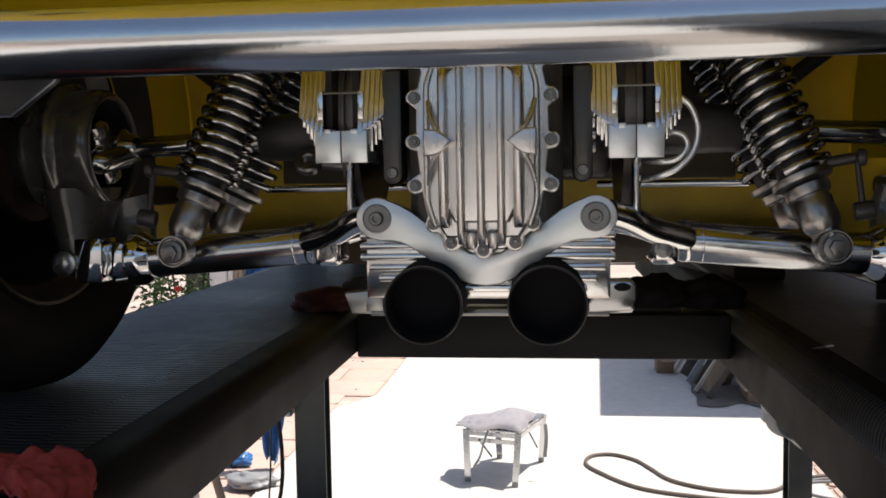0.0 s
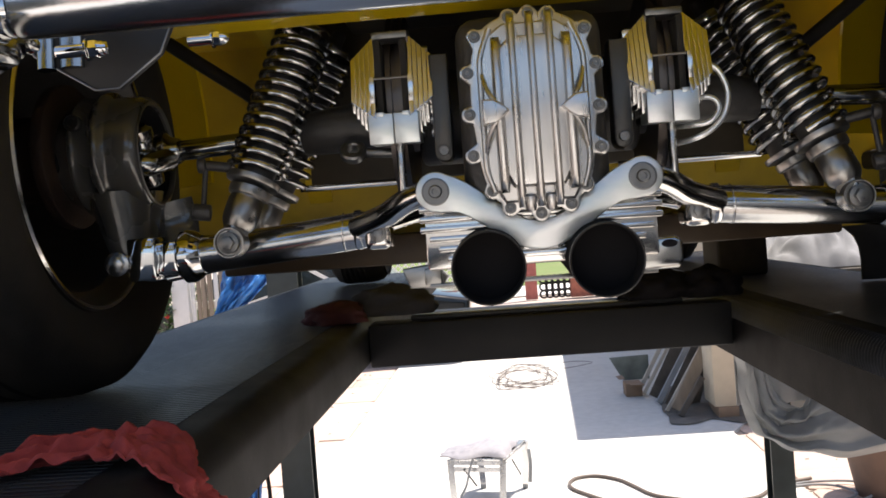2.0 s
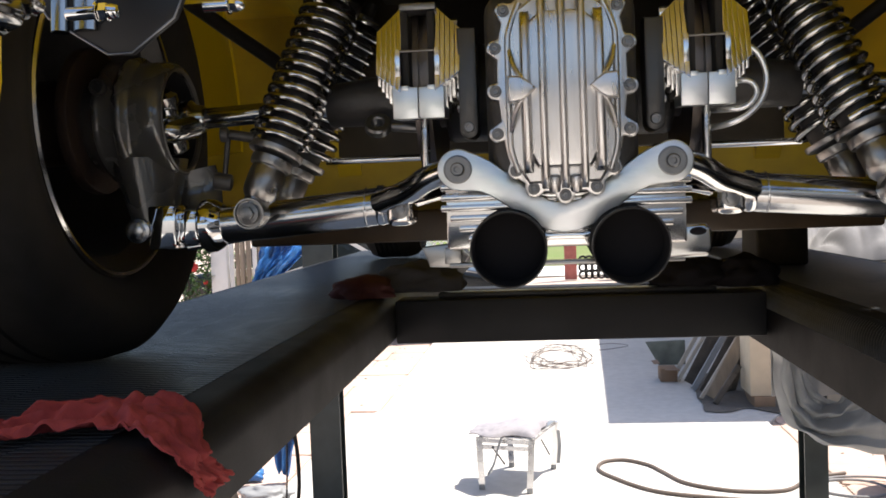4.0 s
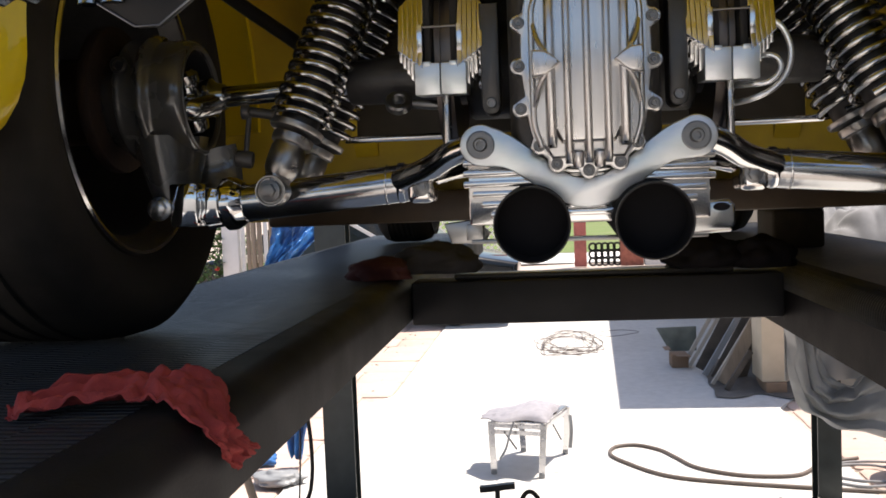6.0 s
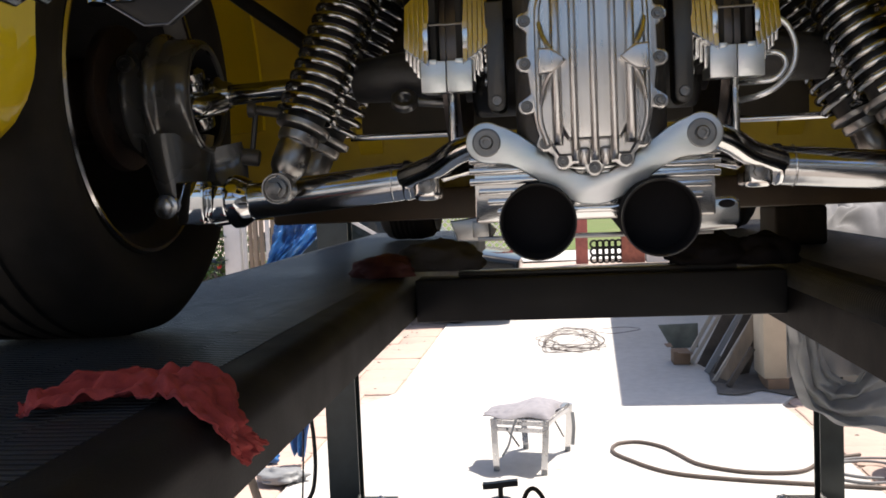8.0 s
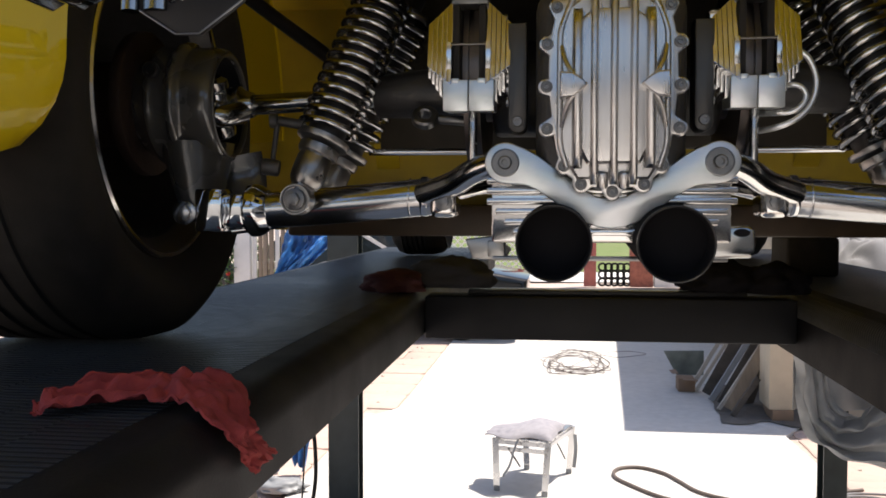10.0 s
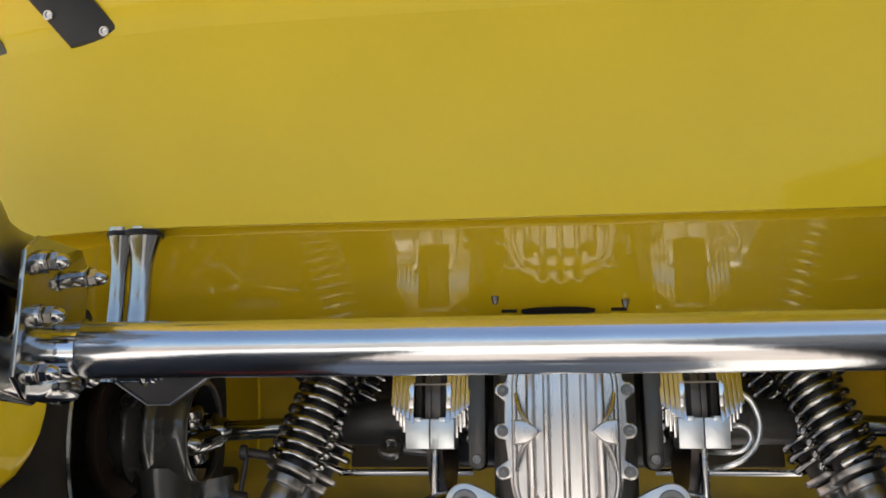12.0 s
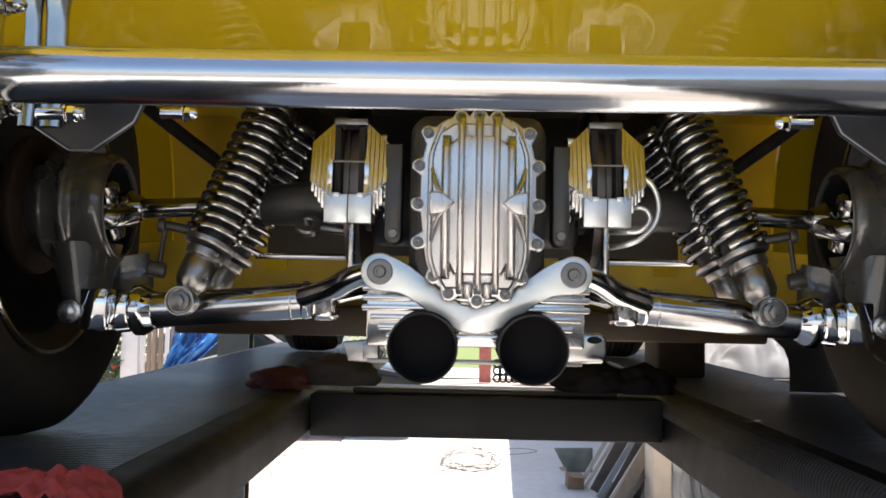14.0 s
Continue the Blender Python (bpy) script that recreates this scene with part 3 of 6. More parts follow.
def carrier(s):
    """The cast upright: a deep ring on the axle, a neck and an arm down to the lower pivot."""
    y, z = 1.46, 1.825
    bm = bmesh.new()
    m = Matrix.Translation((s * 0.604, y, z)) @ turned((s, 0, 0))
    lathe(bm, [(0.07905, 0.003), (0.0799, 0.0), (0.0833, -0.003), (0.08755, -0.002), (0.09095, 0.002), (0.0935, 0.008), (0.09477, 0.018), (0.09435, 0.044), (0.09452, 0.049), (0.1013, 0.053), (0.1035, 0.0555), (0.1049, 0.0585), (0.1049, 0.062), (0.1031, 0.065), (0.0999, 0.068), (0.09765, 0.073), (0.09675, 0.080), (0.09648, 0.092), (0.09765, 0.095), (0.09855, 0.098), (0.09765, 0.102), (0.0936, 0.106), (0.0882, 0.112), (0.0846, 0.12), (0.0774, 0.13), (0.0702, 0.15), (0.0666, 0.15), (0.0756, 0.10), (0.0782, 0.02)], m, 64, True)
    # the shield-shaped neck down to the lower pivot, with a ridge along its middle
    rings = []
    for k in range(15):
        t = k / 14
        ax, ay = 0.057 - 0.029 * t, 0.084 - 0.050 * t
        c = Vector((s * (0.658 - 0.022 * t), y - 0.045 * t, z - 0.060 - 0.122 * t))
        rings.append([bm.verts.new(c + Vector((ax * math.cos(a), ay * math.sin(a), 0))) for a in np.linspace(0, 2 * math.pi, 32, endpoint=False)])
    for p, q in zip(rings, rings[1:]):
        for i in range(32):
            j = (i + 1) % 32
            bm.faces.new((p[i], p[j], q[j], q[i]))
    bm.faces.new(rings[0])
    bm.faces.new(rings[-1])
    pipe(bm, spline([(s * 0.605, y + 0.03, z - 0.08), (s * 0.597, y + 0.03, z - 0.12), (s * 0.592, y + 0.01, z - 0.165)], 5), 0.03, 12, section=[(0.012 * math.cos(a), 0.045 * math.sin(a)) for a in np.linspace(0, 2 * math.pi, 14, endpoint=False)])
    ob = part("hub_carrier", bm, CARRIER, car, "dark grey cast hub carrier ring", 62)
    # The bore has its own black; the shade inside is put in the colour.
    bm = bmesh.new()
    lathe(bm, [(0.0787, 0.004), (0.077, 0.02), (0.072, 0.10), (0.065, 0.13), (0, 0.135)], m, 48)
    part("bore", bm, SOOT_SHADE, ob, "bore coloured black for the shade inside")
    bm = bmesh.new()
    lathe(bm, [(0.0787, 0.0), (0.0795, -0.003), (0.0830, -0.0045), (0.0845, -0.003), (0.0845, 0.0)], m, 64)
    part("machined_lip", bm, DARK_STEEL, ob, "thin machined lip")
    bm = bmesh.new()
    sockethead(bm, (s * 0.690, y - 0.10, z + 0.045), (0, -1, 0.1), 0.013, 0.01)
    part("plug", bm, BLACK, ob)
    bm = bmesh.new()
    c = Vector((s * 0.612, y - 0.025, z - 0.005))
    for d in ((0, 1, 0.5), (0, -0.5, 1)):
        d = Vector(d).normalized() * 0.040
        rod(bm, c - d, c + d, 0.019, soft=0.006)
        for k in (-1, 1):
            lathe(bm, [(0, 0.012), (0.012, 0.012), (0.015, 0.009), (0.0205, 0.006), (0.0215, -0.004), (0.0200, -0.012), (0, -0.014)], Matrix.Translation(c + d * k) @ turned(d * k), 24)
    lathe(bm, [(0.0, 0.0), (0.026, 0.0), (0.031, 0.006), (0.031, 0.014), (0.024, 0.020), (0.020, 0.034), (0, 0.036)], Matrix.Translation((s * 0.595, y - 0.003, z)) @ turned((-s, 0, 0.05)), 28)
    for k in (-1, 1):
        pipe(bm, spline([c + Vector((0, k * 0.033, k * 0.017)), c + Vector((-s * 0.018, k * 0.031, k * 0.016)), c + Vector((-s * 0.034, 0.022 + k * 0.012, k * 0.006))], 5), 0.0185, 16)
    part("universal_joint", bm, FITTING, ob, "chrome universal joint")
    return ob


def halfshaft(s):
    bm = bmesh.new()
    a, b = Vector((s * 0.585, 1.457, 1.825)), Vector((s * 0.36, 1.459, 1.836))
    rod(bm, a, b, 0.0165, soft=0.002, segments=28)
    shaft = part("halfshaft", bm, FITTING, car, "chrome axle half shaft")
    bm = bmesh.new()
    rod(bm, b, (s * 0.17, 1.46, 1.845), 0.034, 0.045, soft=0.006, segments=28)
    part("inner_yoke", bm, IRON, shaft, "dark inner joint yoke")


def lower_arm(s):
    bm = bmesh.new()
    y = 1.415
    line = [(s * 0.262, y, 1.677), (s * 0.36, y, 1.668), (s * 0.46, y, 1.660), (s * 0.56, y, 1.655)]
    line = spline(line, 6)
    pipe(bm, line, 0.029, 28)
    arm = part("lower_arm", bm, TUBE, car, "chrome tubular lower suspension arm")
    for x, z, w in ((0.268, 1.677, 0.012), (0.295, 1.6745, 0.003)):
        bm = bmesh.new()
        rod(bm, (s * x, y, z), (s * (x + w), y, z), 0.031, soft=0.002, segments=28)
        part("collar", bm, CHROME, arm)
    bm = bmesh.new()
    lathe(bm, [(0.0, 0.0), (0.031, 0.0), (0.038, 0.010), (0.042, 0.018), (0.042, 0.030), (0.036, 0.036), (0.0, 0.040)], Matrix.Translation((s * 0.522, y, 1.6567)) @ turned((s, 0, -0.05)), 32)
    part("flange", bm, CHROME, arm)
    bm = bmesh.new()
    pipe(bm, spline([(s * 0.16, 1.30, 1.722), (s * 0.19, 1.32, 1.712), (s * 0.225, 1.36, 1.695), (s * 0.275, 1.40, 1.68)], 6), 0.0185, 18)
    pipe(bm, spline([(s * 0.16, 1.52, 1.70), (s * 0.20, 1.50, 1.695), (s * 0.235, 1.46, 1.685), (s * 0.27, 1.43, 1.678)], 6), 0.015, 14)
    part("fork", bm, POLISHED, arm, "chrome fork to the inner pivot")
    bm = bmesh.new()
    box(bm, (min(s * 0.222, s * 0.262), y - 0.040, 1.645), (max(s * 0.222, s * 0.262), y + 0.035, 1.694), 0.010, I4, 3)
    part("yoke", bm, POLISHED, arm, "polished yoke block")
    bm = bmesh.new()
    hexhead(bm, (s * 0.240, y - 0.040, 1.668), (0, -1, 0), 0.009, 0.008, 0.013)
    part("joint_bolt", bm, DARK_STEEL, arm)
    bm = bmesh.new()
    box(bm, (min(s * 0.585, s * 0.63), y - 0.045, 1.622), (max(s * 0.585, s * 0.63), y + 0.045, 1.69), 0.006)
    box(bm, (min(s * 0.555, s * 0.59), y - 0.03, 1.628), (max(s * 0.555, s * 0.59), y + 0.03, 1.682), 0.008)
    part("clevis", bm, CHROME, arm, "bright chrome outer clevis")
    bm = bmesh.new()
    rod(bm, (s * 0.63, y - 0.02, 1.655), (s * 0.66, y - 0.02, 1.655), 0.017, soft=0.004)
    hexhead(bm, (s * 0.645, y - 0.045, 1.652), (0, -1, 0), 0.014, 0.014, 0.019)
    part("pivot_nut", bm, STEEL, arm)
    bm = bmesh.new()
    pipe(bm, spline([(s * 0.49, y + 0.01, 1.635), (s * 0.54, y + 0.01, 1.628), (s * 0.585, y, 1.622)], 5), 0.006, 10)
    part("web", bm, CHROME, arm)


def coilover(s, eye, top, r, wire, turns, front):
    eye, top = Vector((s * eye[0], *eye[1:])), Vector((s * top[0], *top[1:]))
    way = (top - eye).normalized()
    n = (top - eye).length
    m = Matrix.Translation(eye) @ turned(way)
    bm = bmesh.new()
    lathe(bm, [(0, 0.020), (0.020, 0.022), (0.025, 0.030), (0.0265, 0.040), (0.0265, 0.066), (0.0255, 0.068), (0.0255, 0.072), (0.0300, 0.074), (0.0312, 0.078), (0.0312, 0.087), (0, 0.087)], m, 30)
    lathe(bm, [(0.02, 0.087), (0.040, 0.094), (0.0415, 0.097), (0.0415, 0.103), (0.02, 0.105)], m, 30)
    box(bm, (-0.015, -0.016, -0.004), (0.015, 0.016, 0.03), 0.004, m)
    lathe(bm, [(0.011, -0.019), (0.0135, -0.019), (0.0140, -0.014), (0.0190, -0.014), (0.0205, -0.017), (0.0225, -0.017), (0.0235, -0.013), (0.0235, 0.013), (0.0225, 0.017), (0.011, 0.017)], Matrix.Translation(eye) @ turned((0, 1, 0)), 28, True)
    shock = part("coilover", bm, DULL, car, "coilover shock absorber with a dull alloy body")
    bm = bmesh.new()
    lathe(bm, [(0, 0.088), (0.029, 0.090), (0.030, n - 0.05), (0.012, n - 0.045), (0.012, n + 0.02), (0, n + 0.02)], m, 24)
    part("damper", bm, IRON, shock, "dark damper tube inside the spring")
    bm = bmesh.new()
    line = []
    k = int(turns * 18)
    z0, z1 = 0.110, n - 0.03
    for i in range(k + 1):
        a = 2 * math.pi * turns * i / k
        t = i / k
        line.append(m @ Vector((r * math.cos(a), r * math.sin(a), z0 + (z1 - z0) * t)))
    pipe(bm, line, wire, 10, up=way)
    part("spring", bm, SPRING, shock, "chrome coil spring")
    bm = bmesh.new()
    rod(bm, m @ Vector((0, 0, n - 0.028)), m @ Vector((0, 0, n - 0.012)), 0.042, soft=0.004, segments=28)
    part("top_cap", bm, POLISHED, shock)
    bm = bmesh.new()
    rod(bm, eye + Vector((0, -0.022, 0)), eye + Vector((0, -0.017, 0)), 0.0165, soft=0.001)
    hexhead(bm, eye + Vector((0, -0.022, 0)), (0, -1, 0), 0.011, 0.009)
    part("eye_bolt", bm, DARK_STEEL, shock)
    if not front:
        lo, hi = eye + Vector((s * 0.038, -0.005, 0.048)), eye + Vector((s * 0.030, 0.0, 0.118))
        bm = bmesh.new()
        rod(bm, lo, hi, 0.004, segments=10)
        rod(bm, lo + Vector((s * 0.014, -0.004, 0.002)), lo + Vector((-s * 0.012, 0.0, -0.002)), 0.0125, soft=0.003)
        rod(bm, hi + Vector((s * 0.012, -0.002, 0.0)), hi + Vector((s * 0.0, 0.0, 0.0)), 0.0115, soft=0.003)
        rod(bm, hi, hi + Vector((-s * 0.035, 0.01, -0.006)), 0.0075, soft=0.002)
        part("adjuster", bm, IRON, shock, "black adjuster knobs and rod")


def caliper(x):
    y0, zc = 1.283, 1.875
    # rotor
    bm = bmesh.new()
    for a, b in ((-0.012, -0.004), (0.004, 0.012)):
        m = Matrix.Translation((x + a, 1.46, 1.86)) @ turned((1, 0, 0))
        lathe(bm, [(0.06, 0), (0.148, 0), (0.148, b - a), (0.06, b - a)], m, 64, True)
    lathe(bm, [(0.0, -0.03), (0.065, -0.03), (0.065, 0.03), (0, 0.03)], Matrix.Translation((x, 1.46, 1.86)) @ turned((1, 0, 0)), 40)
    lathe(bm, [(0.06, -0.005), (0.138, -0.005), (0.138, 0.005), (0.06, 0.005)], Matrix.Translation((x, 1.46, 1.86)) @ turned((1, 0, 0)), 48, True)
    part("brake_rotor", bm, ROTOR, car, "vented iron brake rotor")
    bm = bmesh.new()
    wall = Matrix(((1, 0, 0, 0), (0, 0, 1, 0), (0, 1, 0, 0), (0, 0, 0, 1)))
    lean = Matrix(((1, 0, 0, 0), (0, 0.34, 1, 0), (0, 1, 0, 0), (0, 0, 0, 1)))
    box(bm, (x - 0.05, y0 + 0.03, zc - 0.05), (x - 0.025, y0 + 0.12, zc + 0.05), 0.003)
    box(bm, (x + 0.025, y0 + 0.03, zc - 0.05), (x + 0.05, y0 + 0.12, zc + 0.05), 0.003)
    box(bm, (x - 0.05, y0 + 0.085, zc + 0.05), (x + 0.05, y0 + 0.12, zc + 0.07), 0.003)
    ob = part("brake_caliper", bm, POLISHED, car, "polished billet brake caliper with stepped fins", 25)
    for s in (-1, 1):
        for k in range(6):
            xa, w = 0.0290 + 0.0055 * k, 0.0040
            lo, hi = sorted((x + s * xa, x + s * (xa + w)))
            bm = bmesh.new()
            box(bm, (lo, y0 + 0.016 + 0.002 * k, zc - 0.074 + 0.0085 * k), (hi, y0 + 0.115, zc + 0.030 - 0.006 * k), 0.0009)
            part("fin", bm, POLISHED, ob)
        edge_low = lambda d: -0.046 + 0.79 * (d - 0.0236)
        edge_top = lambda d: 0.077 - 0.99 * (d - 0.0236)
        for k in range(5):
            xa = 0.0236 + 0.0069 * k
            xb = xa + 0.0067
            out = [(s * xa, edge_low(xa)), (s * xb, edge_low(xb)), (s * xb, edge_top(xb)), (s * xa, edge_top(xa))]
            bm = bmesh.new()
            slab(bm, [(x + a, zc + b) for a, b in out], 0.035, Matrix.Translation((0, y0 + 0.0004 * k - 0.34 * zc, 0)) @ lean, 0.0007, 2, 30)
            part("cheek", bm, POLISHED, ob, angle=25)
        bm = bmesh.new()
        lo, hi = sorted((x + s * 0.0236, x + s * 0.0310))
        box(bm, (lo, y0 - 0.008, zc - 0.029), (hi, y0 + 0.012, zc + 0.014), 0.001)
        part("cheek_rib", bm, POLISHED, ob)
    bm = bmesh.new()
    m = Matrix.Translation((x, y0 + 0.006, zc - 0.060)) @ Matrix.Rotation(radians(3), 4, "X")
    box(bm, (-0.0355, -0.014, -0.021), (-0.0005, 0.05, 0.022), 0.0015, m)
    box(bm, (0.0005, -0.014, -0.021), (0.0355, 0.05, 0.022), 0.0015, m)
    for dx in (-0.018, 0.018):
        box(bm, (dx - 0.005, -0.016, 0.018), (dx + 0.005, 0.01, 0.024), 0.001, m)
    part("bridge_block", bm, BRUSHED, ob, "smooth satin bridge block")
    bm = bmesh.new()
    box(bm, (x - 0.026, y0 + 0.016, zc + 0.070), (x + 0.026, y0 + 0.06, zc + 0.081), 0.003)
    part("bridge_top", bm, DARK_STEEL, ob)
    for s in (-1, 1):
        bm = bmesh.new()
        lo, hi = sorted((x + s * 0.0135, x + s * 0.0232))
        box(bm, (lo, y0 + 0.006, zc - 0.04), (hi, y0 + 0.07, zc + 0.066), 0.001)
        part("brake_pad", bm, PAD, ob)
    bm = bmesh.new()
    rod(bm, (x - 0.025, y0 + 0.002, zc + 0.012), (x + 0.025, y0 + 0.002, zc + 0.012), 0.0018, segments=8)
    part("retaining_pin", bm, DARK_STEEL, ob)
    s = 1 if x < 0 else -1
    for z, r in ((zc - 0.030, 0.008), (zc - 0.048, 0.0075), (zc - 0.066, 0.007), (zc + 0.012, 0.006)):
        bm = bmesh.new()
        rod(bm, (x + s * 0.05, y0 + 0.03, z), (x + s * 0.077, y0 + 0.03, z), r, soft=0.002, segments=12)
        part("bolt", bm, STEEL, ob)
    bm = bmesh.new()
    rod(bm, (x + 0.003, y0 + 0.03, zc - 0.155), (x + 0.003, y0 + 0.03, zc - 0.078), 0.0062, soft=0.001, segments=12)
    part("strut", bm, STEEL, ob)
    return ob


def differential():
    # housing
    bm = bmesh.new()
    box(bm, (-0.10, 1.24, 1.68), (0.10, 1.62, 1.955), 0.03, I4, 4)
    rod(bm, (-0.17, 1.46, 1.845), (0.17, 1.46, 1.845), 0.075, soft=0.01, segments=32)
    rod(bm, (0, 1.6, 1.80), (0, 2.02, 1.80), 0.06, 0.035, soft=0.01, segments=24)
    diff = part("differential", bm, IRON, car, "dark cast differential housing with a polished finned cover")
    for s in (-1, 1):
        bm = bmesh.new()
        slab(bm, [(s * (0.126 + 0.013 * math.cos(a)), 1.776 + 0.013 * math.sin(a)) for a in np.linspace(math.pi, 2 * math.pi, 9)] + [(s * 0.139, 1.915), (s * 0.113, 1.915)], 0.05, Matrix(((1, 0, 0, 0), (0, 0, 1, 1.285), (0, 1, 0, 0), (0, 0, 0, 1))), 0.004, 2)
        part("side_bracket", bm, material("grey_casting", (0.085, 0.083, 0.08), 0.35, 0.7, 0.12, 30) if s < 0 else bpy.data.materials["grey_casting"], diff, "grey cast side bracket")
        bm = bmesh.new()
        sockethead(bm, (s * 0.126, 1.286, 1.779), (0, -1, 0), 0.0075, 0.006)
        part("screw", bm, DARK_STEEL, diff)
    # flange with a lug round each screw
    screws = [(0.084, 1.871), (0.085, 1.8165), (0.084, 1.762), (0.072, 1.918), (0.040, 1.690), (0.0, 1.6805), (0.026, 1.941), (0.0, 1.944), (0.062, 1.714)]
    screws = [(sx * x, z) for x, z in screws for sx in ((-1, 1) if x else (1,))]
    base = [(0.070, 1.74), (0.074, 1.80), (0.074, 1.87), (0.066, 1.915), (0.045, 1.938), (0.0, 1.942)]
    bm = bmesh.new()
    out, cx, cz = [], 0.0, 1.813
    for i in range(180):
        a = 2 * math.pi * i / 180
        d = Vector((math.cos(a), math.sin(a)))
        w, h = 0.0825, 0.131
        p = 3.4
        r = (abs(d.x / w) ** p + abs(d.y / h) ** p) ** (-1 / p)
        # lower end tapers
        if d.y < 0:
            r *= 1 - 0.06 * max(0, -d.y) * abs(d.x) * 2
        for sx, sz in screws:
            q = Vector((sx - cx, sz - cz))
            along = q.dot(d)
            off2 = q.length_squared - along * along
            if along > 0 and off2 < 0.0112**2:
                r = max(r, along + math.sqrt(0.0112**2 - off2))
        out.append((cx + d.x * r, cz + d.y * r))
    wall = Matrix(((1, 0, 0, 0), (0, 0, 1, 0), (0, 1, 0, 0), (0, 0, 0, 1)))
    slab(bm, out, 0.014, Matrix.Translation((0, 1.208, 0)) @ wall, 0.0025, 2, 60)
    cover = part("cover_flange", bm, CAST, diff, "polished scalloped cover flange", 45)
    # dome in three shrinking steps
    bm = bmesh.new()
    dome = [(-0.046, 1.696), (0.046, 1.696), (0.070, 1.735), (0.070, 1.885), (0.056, 1.918), (0.036, 1.932), (-0.036, 1.932), (-0.056, 1.918), (-0.070, 1.885), (-0.070, 1.735)]
    steps = [(1.0, 1.209), (0.985, 1.200), (0.95, 1.1975), (0.73, 1.1955), (0.70, 1.183), (0.675, 1.1795), (0.63, 1.1785)]
    rings = [[bm.verts.new((x * k, y, cz + (z - cz) * (1 - (1 - k) * 0.6))) for x, z in dome] for k, y in steps]
    for a, b in zip(rings, rings[1:]):
        for i in range(len(a)):
            j = (i + 1) % len(a)
            bm.faces.new((a[i], a[j], b[j], b[i]))
    bm.faces.new(rings[-1])
    part("cover_dome", bm, CAST, diff, "polished aluminium cover dome", 25)
    # vertical fins
    for i, x in enumerate((-0.0455, -0.0245, 0.0, 0.0245, 0.0455)):
        zt, zb = 1.926 - 0.9 * max(0, abs(x) - 0.03), 1.697 + 1.2 * max(0, abs(x) - 0.035)
        if abs(x) < 0.04:
            zt += 0.016
            zb -= 0.008
        bm = bmesh.new()
        sec = [(-0.0058, 0.012), (-0.0050, 0.0), (-0.0034, -0.0062), (-0.0018, -0.0078), (0.0018, -0.0078), (0.0034, -0.0062), (0.0050, 0.0), (0.0058, 0.012)]
        rows = []
        for z, k in ((zb, -0.004), (zb + 0.006, 0.4), (zb + 0.016, 1.0), (zt - 0.022, 1.0), (zt - 0.009, 0.6), (zt, -0.6)):
            rows.append([bm.verts.new((x + u * (0.8 + 0.2 * max(k, 0)) * (1.25 if abs(x) > 0.04 else 1.0), (1.1775 if abs(x) > 0.04 else 1.1765) + (v if v > 0 else v * k + 0.008 * (1 - max(0, k)) ), z)) for u, v in sec])
        for a, b in zip(rows, rows[1:]):
            for j in range(len(sec) - 1):
                bm.faces.new((a[j], a[j + 1], b[j + 1], b[j]))
        bm.faces.new(rows[0])
        bm.faces.new(rows[-1])
        part("fin", bm, CAST, diff, angle=60)
    for x in (-0.0135, 0.0135):
        bm = bmesh.new()
        rod(bm, (x, 1.196, 1.684), (x, 1.190, 1.706), 0.0075, soft=0.004, segments=14)
        part("finger", bm, CAST, diff)
    # outer rails, and the arms that curve up and down from the side bosses
    for s in (-1, 1):
        bm = bmesh.new()
        pipe(bm, spline([(s * 0.058, 1.201, 1.712), (s * 0.066, 1.199, 1.738), (s * 0.0675, 1.198, 1.765), (s * 0.0675, 1.198, 1.865), (s * 0.065, 1.199, 1.892), (s * 0.052, 1.202, 1.926)], 6), 0.0042, 10)
        part("rail", bm, CAST, diff)
        for k in (-1, 1):
            bm = bmesh.new()
            pipe(bm, spline([(s * 0.047, 1.172, 1.8145 + k * 0.010), (s * 0.055, 1.176, 1.8145 + k * 0.019), (s * 0.062, 1.185, 1.8145 + k * 0.034), (s * 0.066, 1.197, 1.8145 + k * 0.052)], 6), 0.003, 10)
            part("arm", bm, CAST, diff)
    # side bosses
    for s in (-1, 1):
        bm = bmesh.new()
        pts = [(s * 0.068, 1.830), (s * 0.052, 1.829), (s * 0.044, 1.824), (s * 0.033, 1.8145), (s * 0.044, 1.804), (s * 0.052, 1.799), (s * 0.068, 1.797)]
        slab(bm, pts, 0.018, Matrix.Translation((0, 1.1625, 0)) @ wall, 0.003, 3, 30)
        part("boss", bm, CAST, diff, "smooth cast boss", 60)
    for x, z in screws:
        bm = bmesh.new()
        lathe(bm, [(0.0, -0.002), (0.0078, -0.002), (0.0078, 0.0012), (0.0066, 0.0022), (0, 0.0022)], Matrix.Translation((x, 1.2085, z)) @ turned((0, -1, 0)), 20)
        sockethead(bm, (x, 1.2075, z), (0, -1, 0), 0.0046, 0.0065)
        part("cover_screw", bm, DARK_STEEL, diff)
    return diff


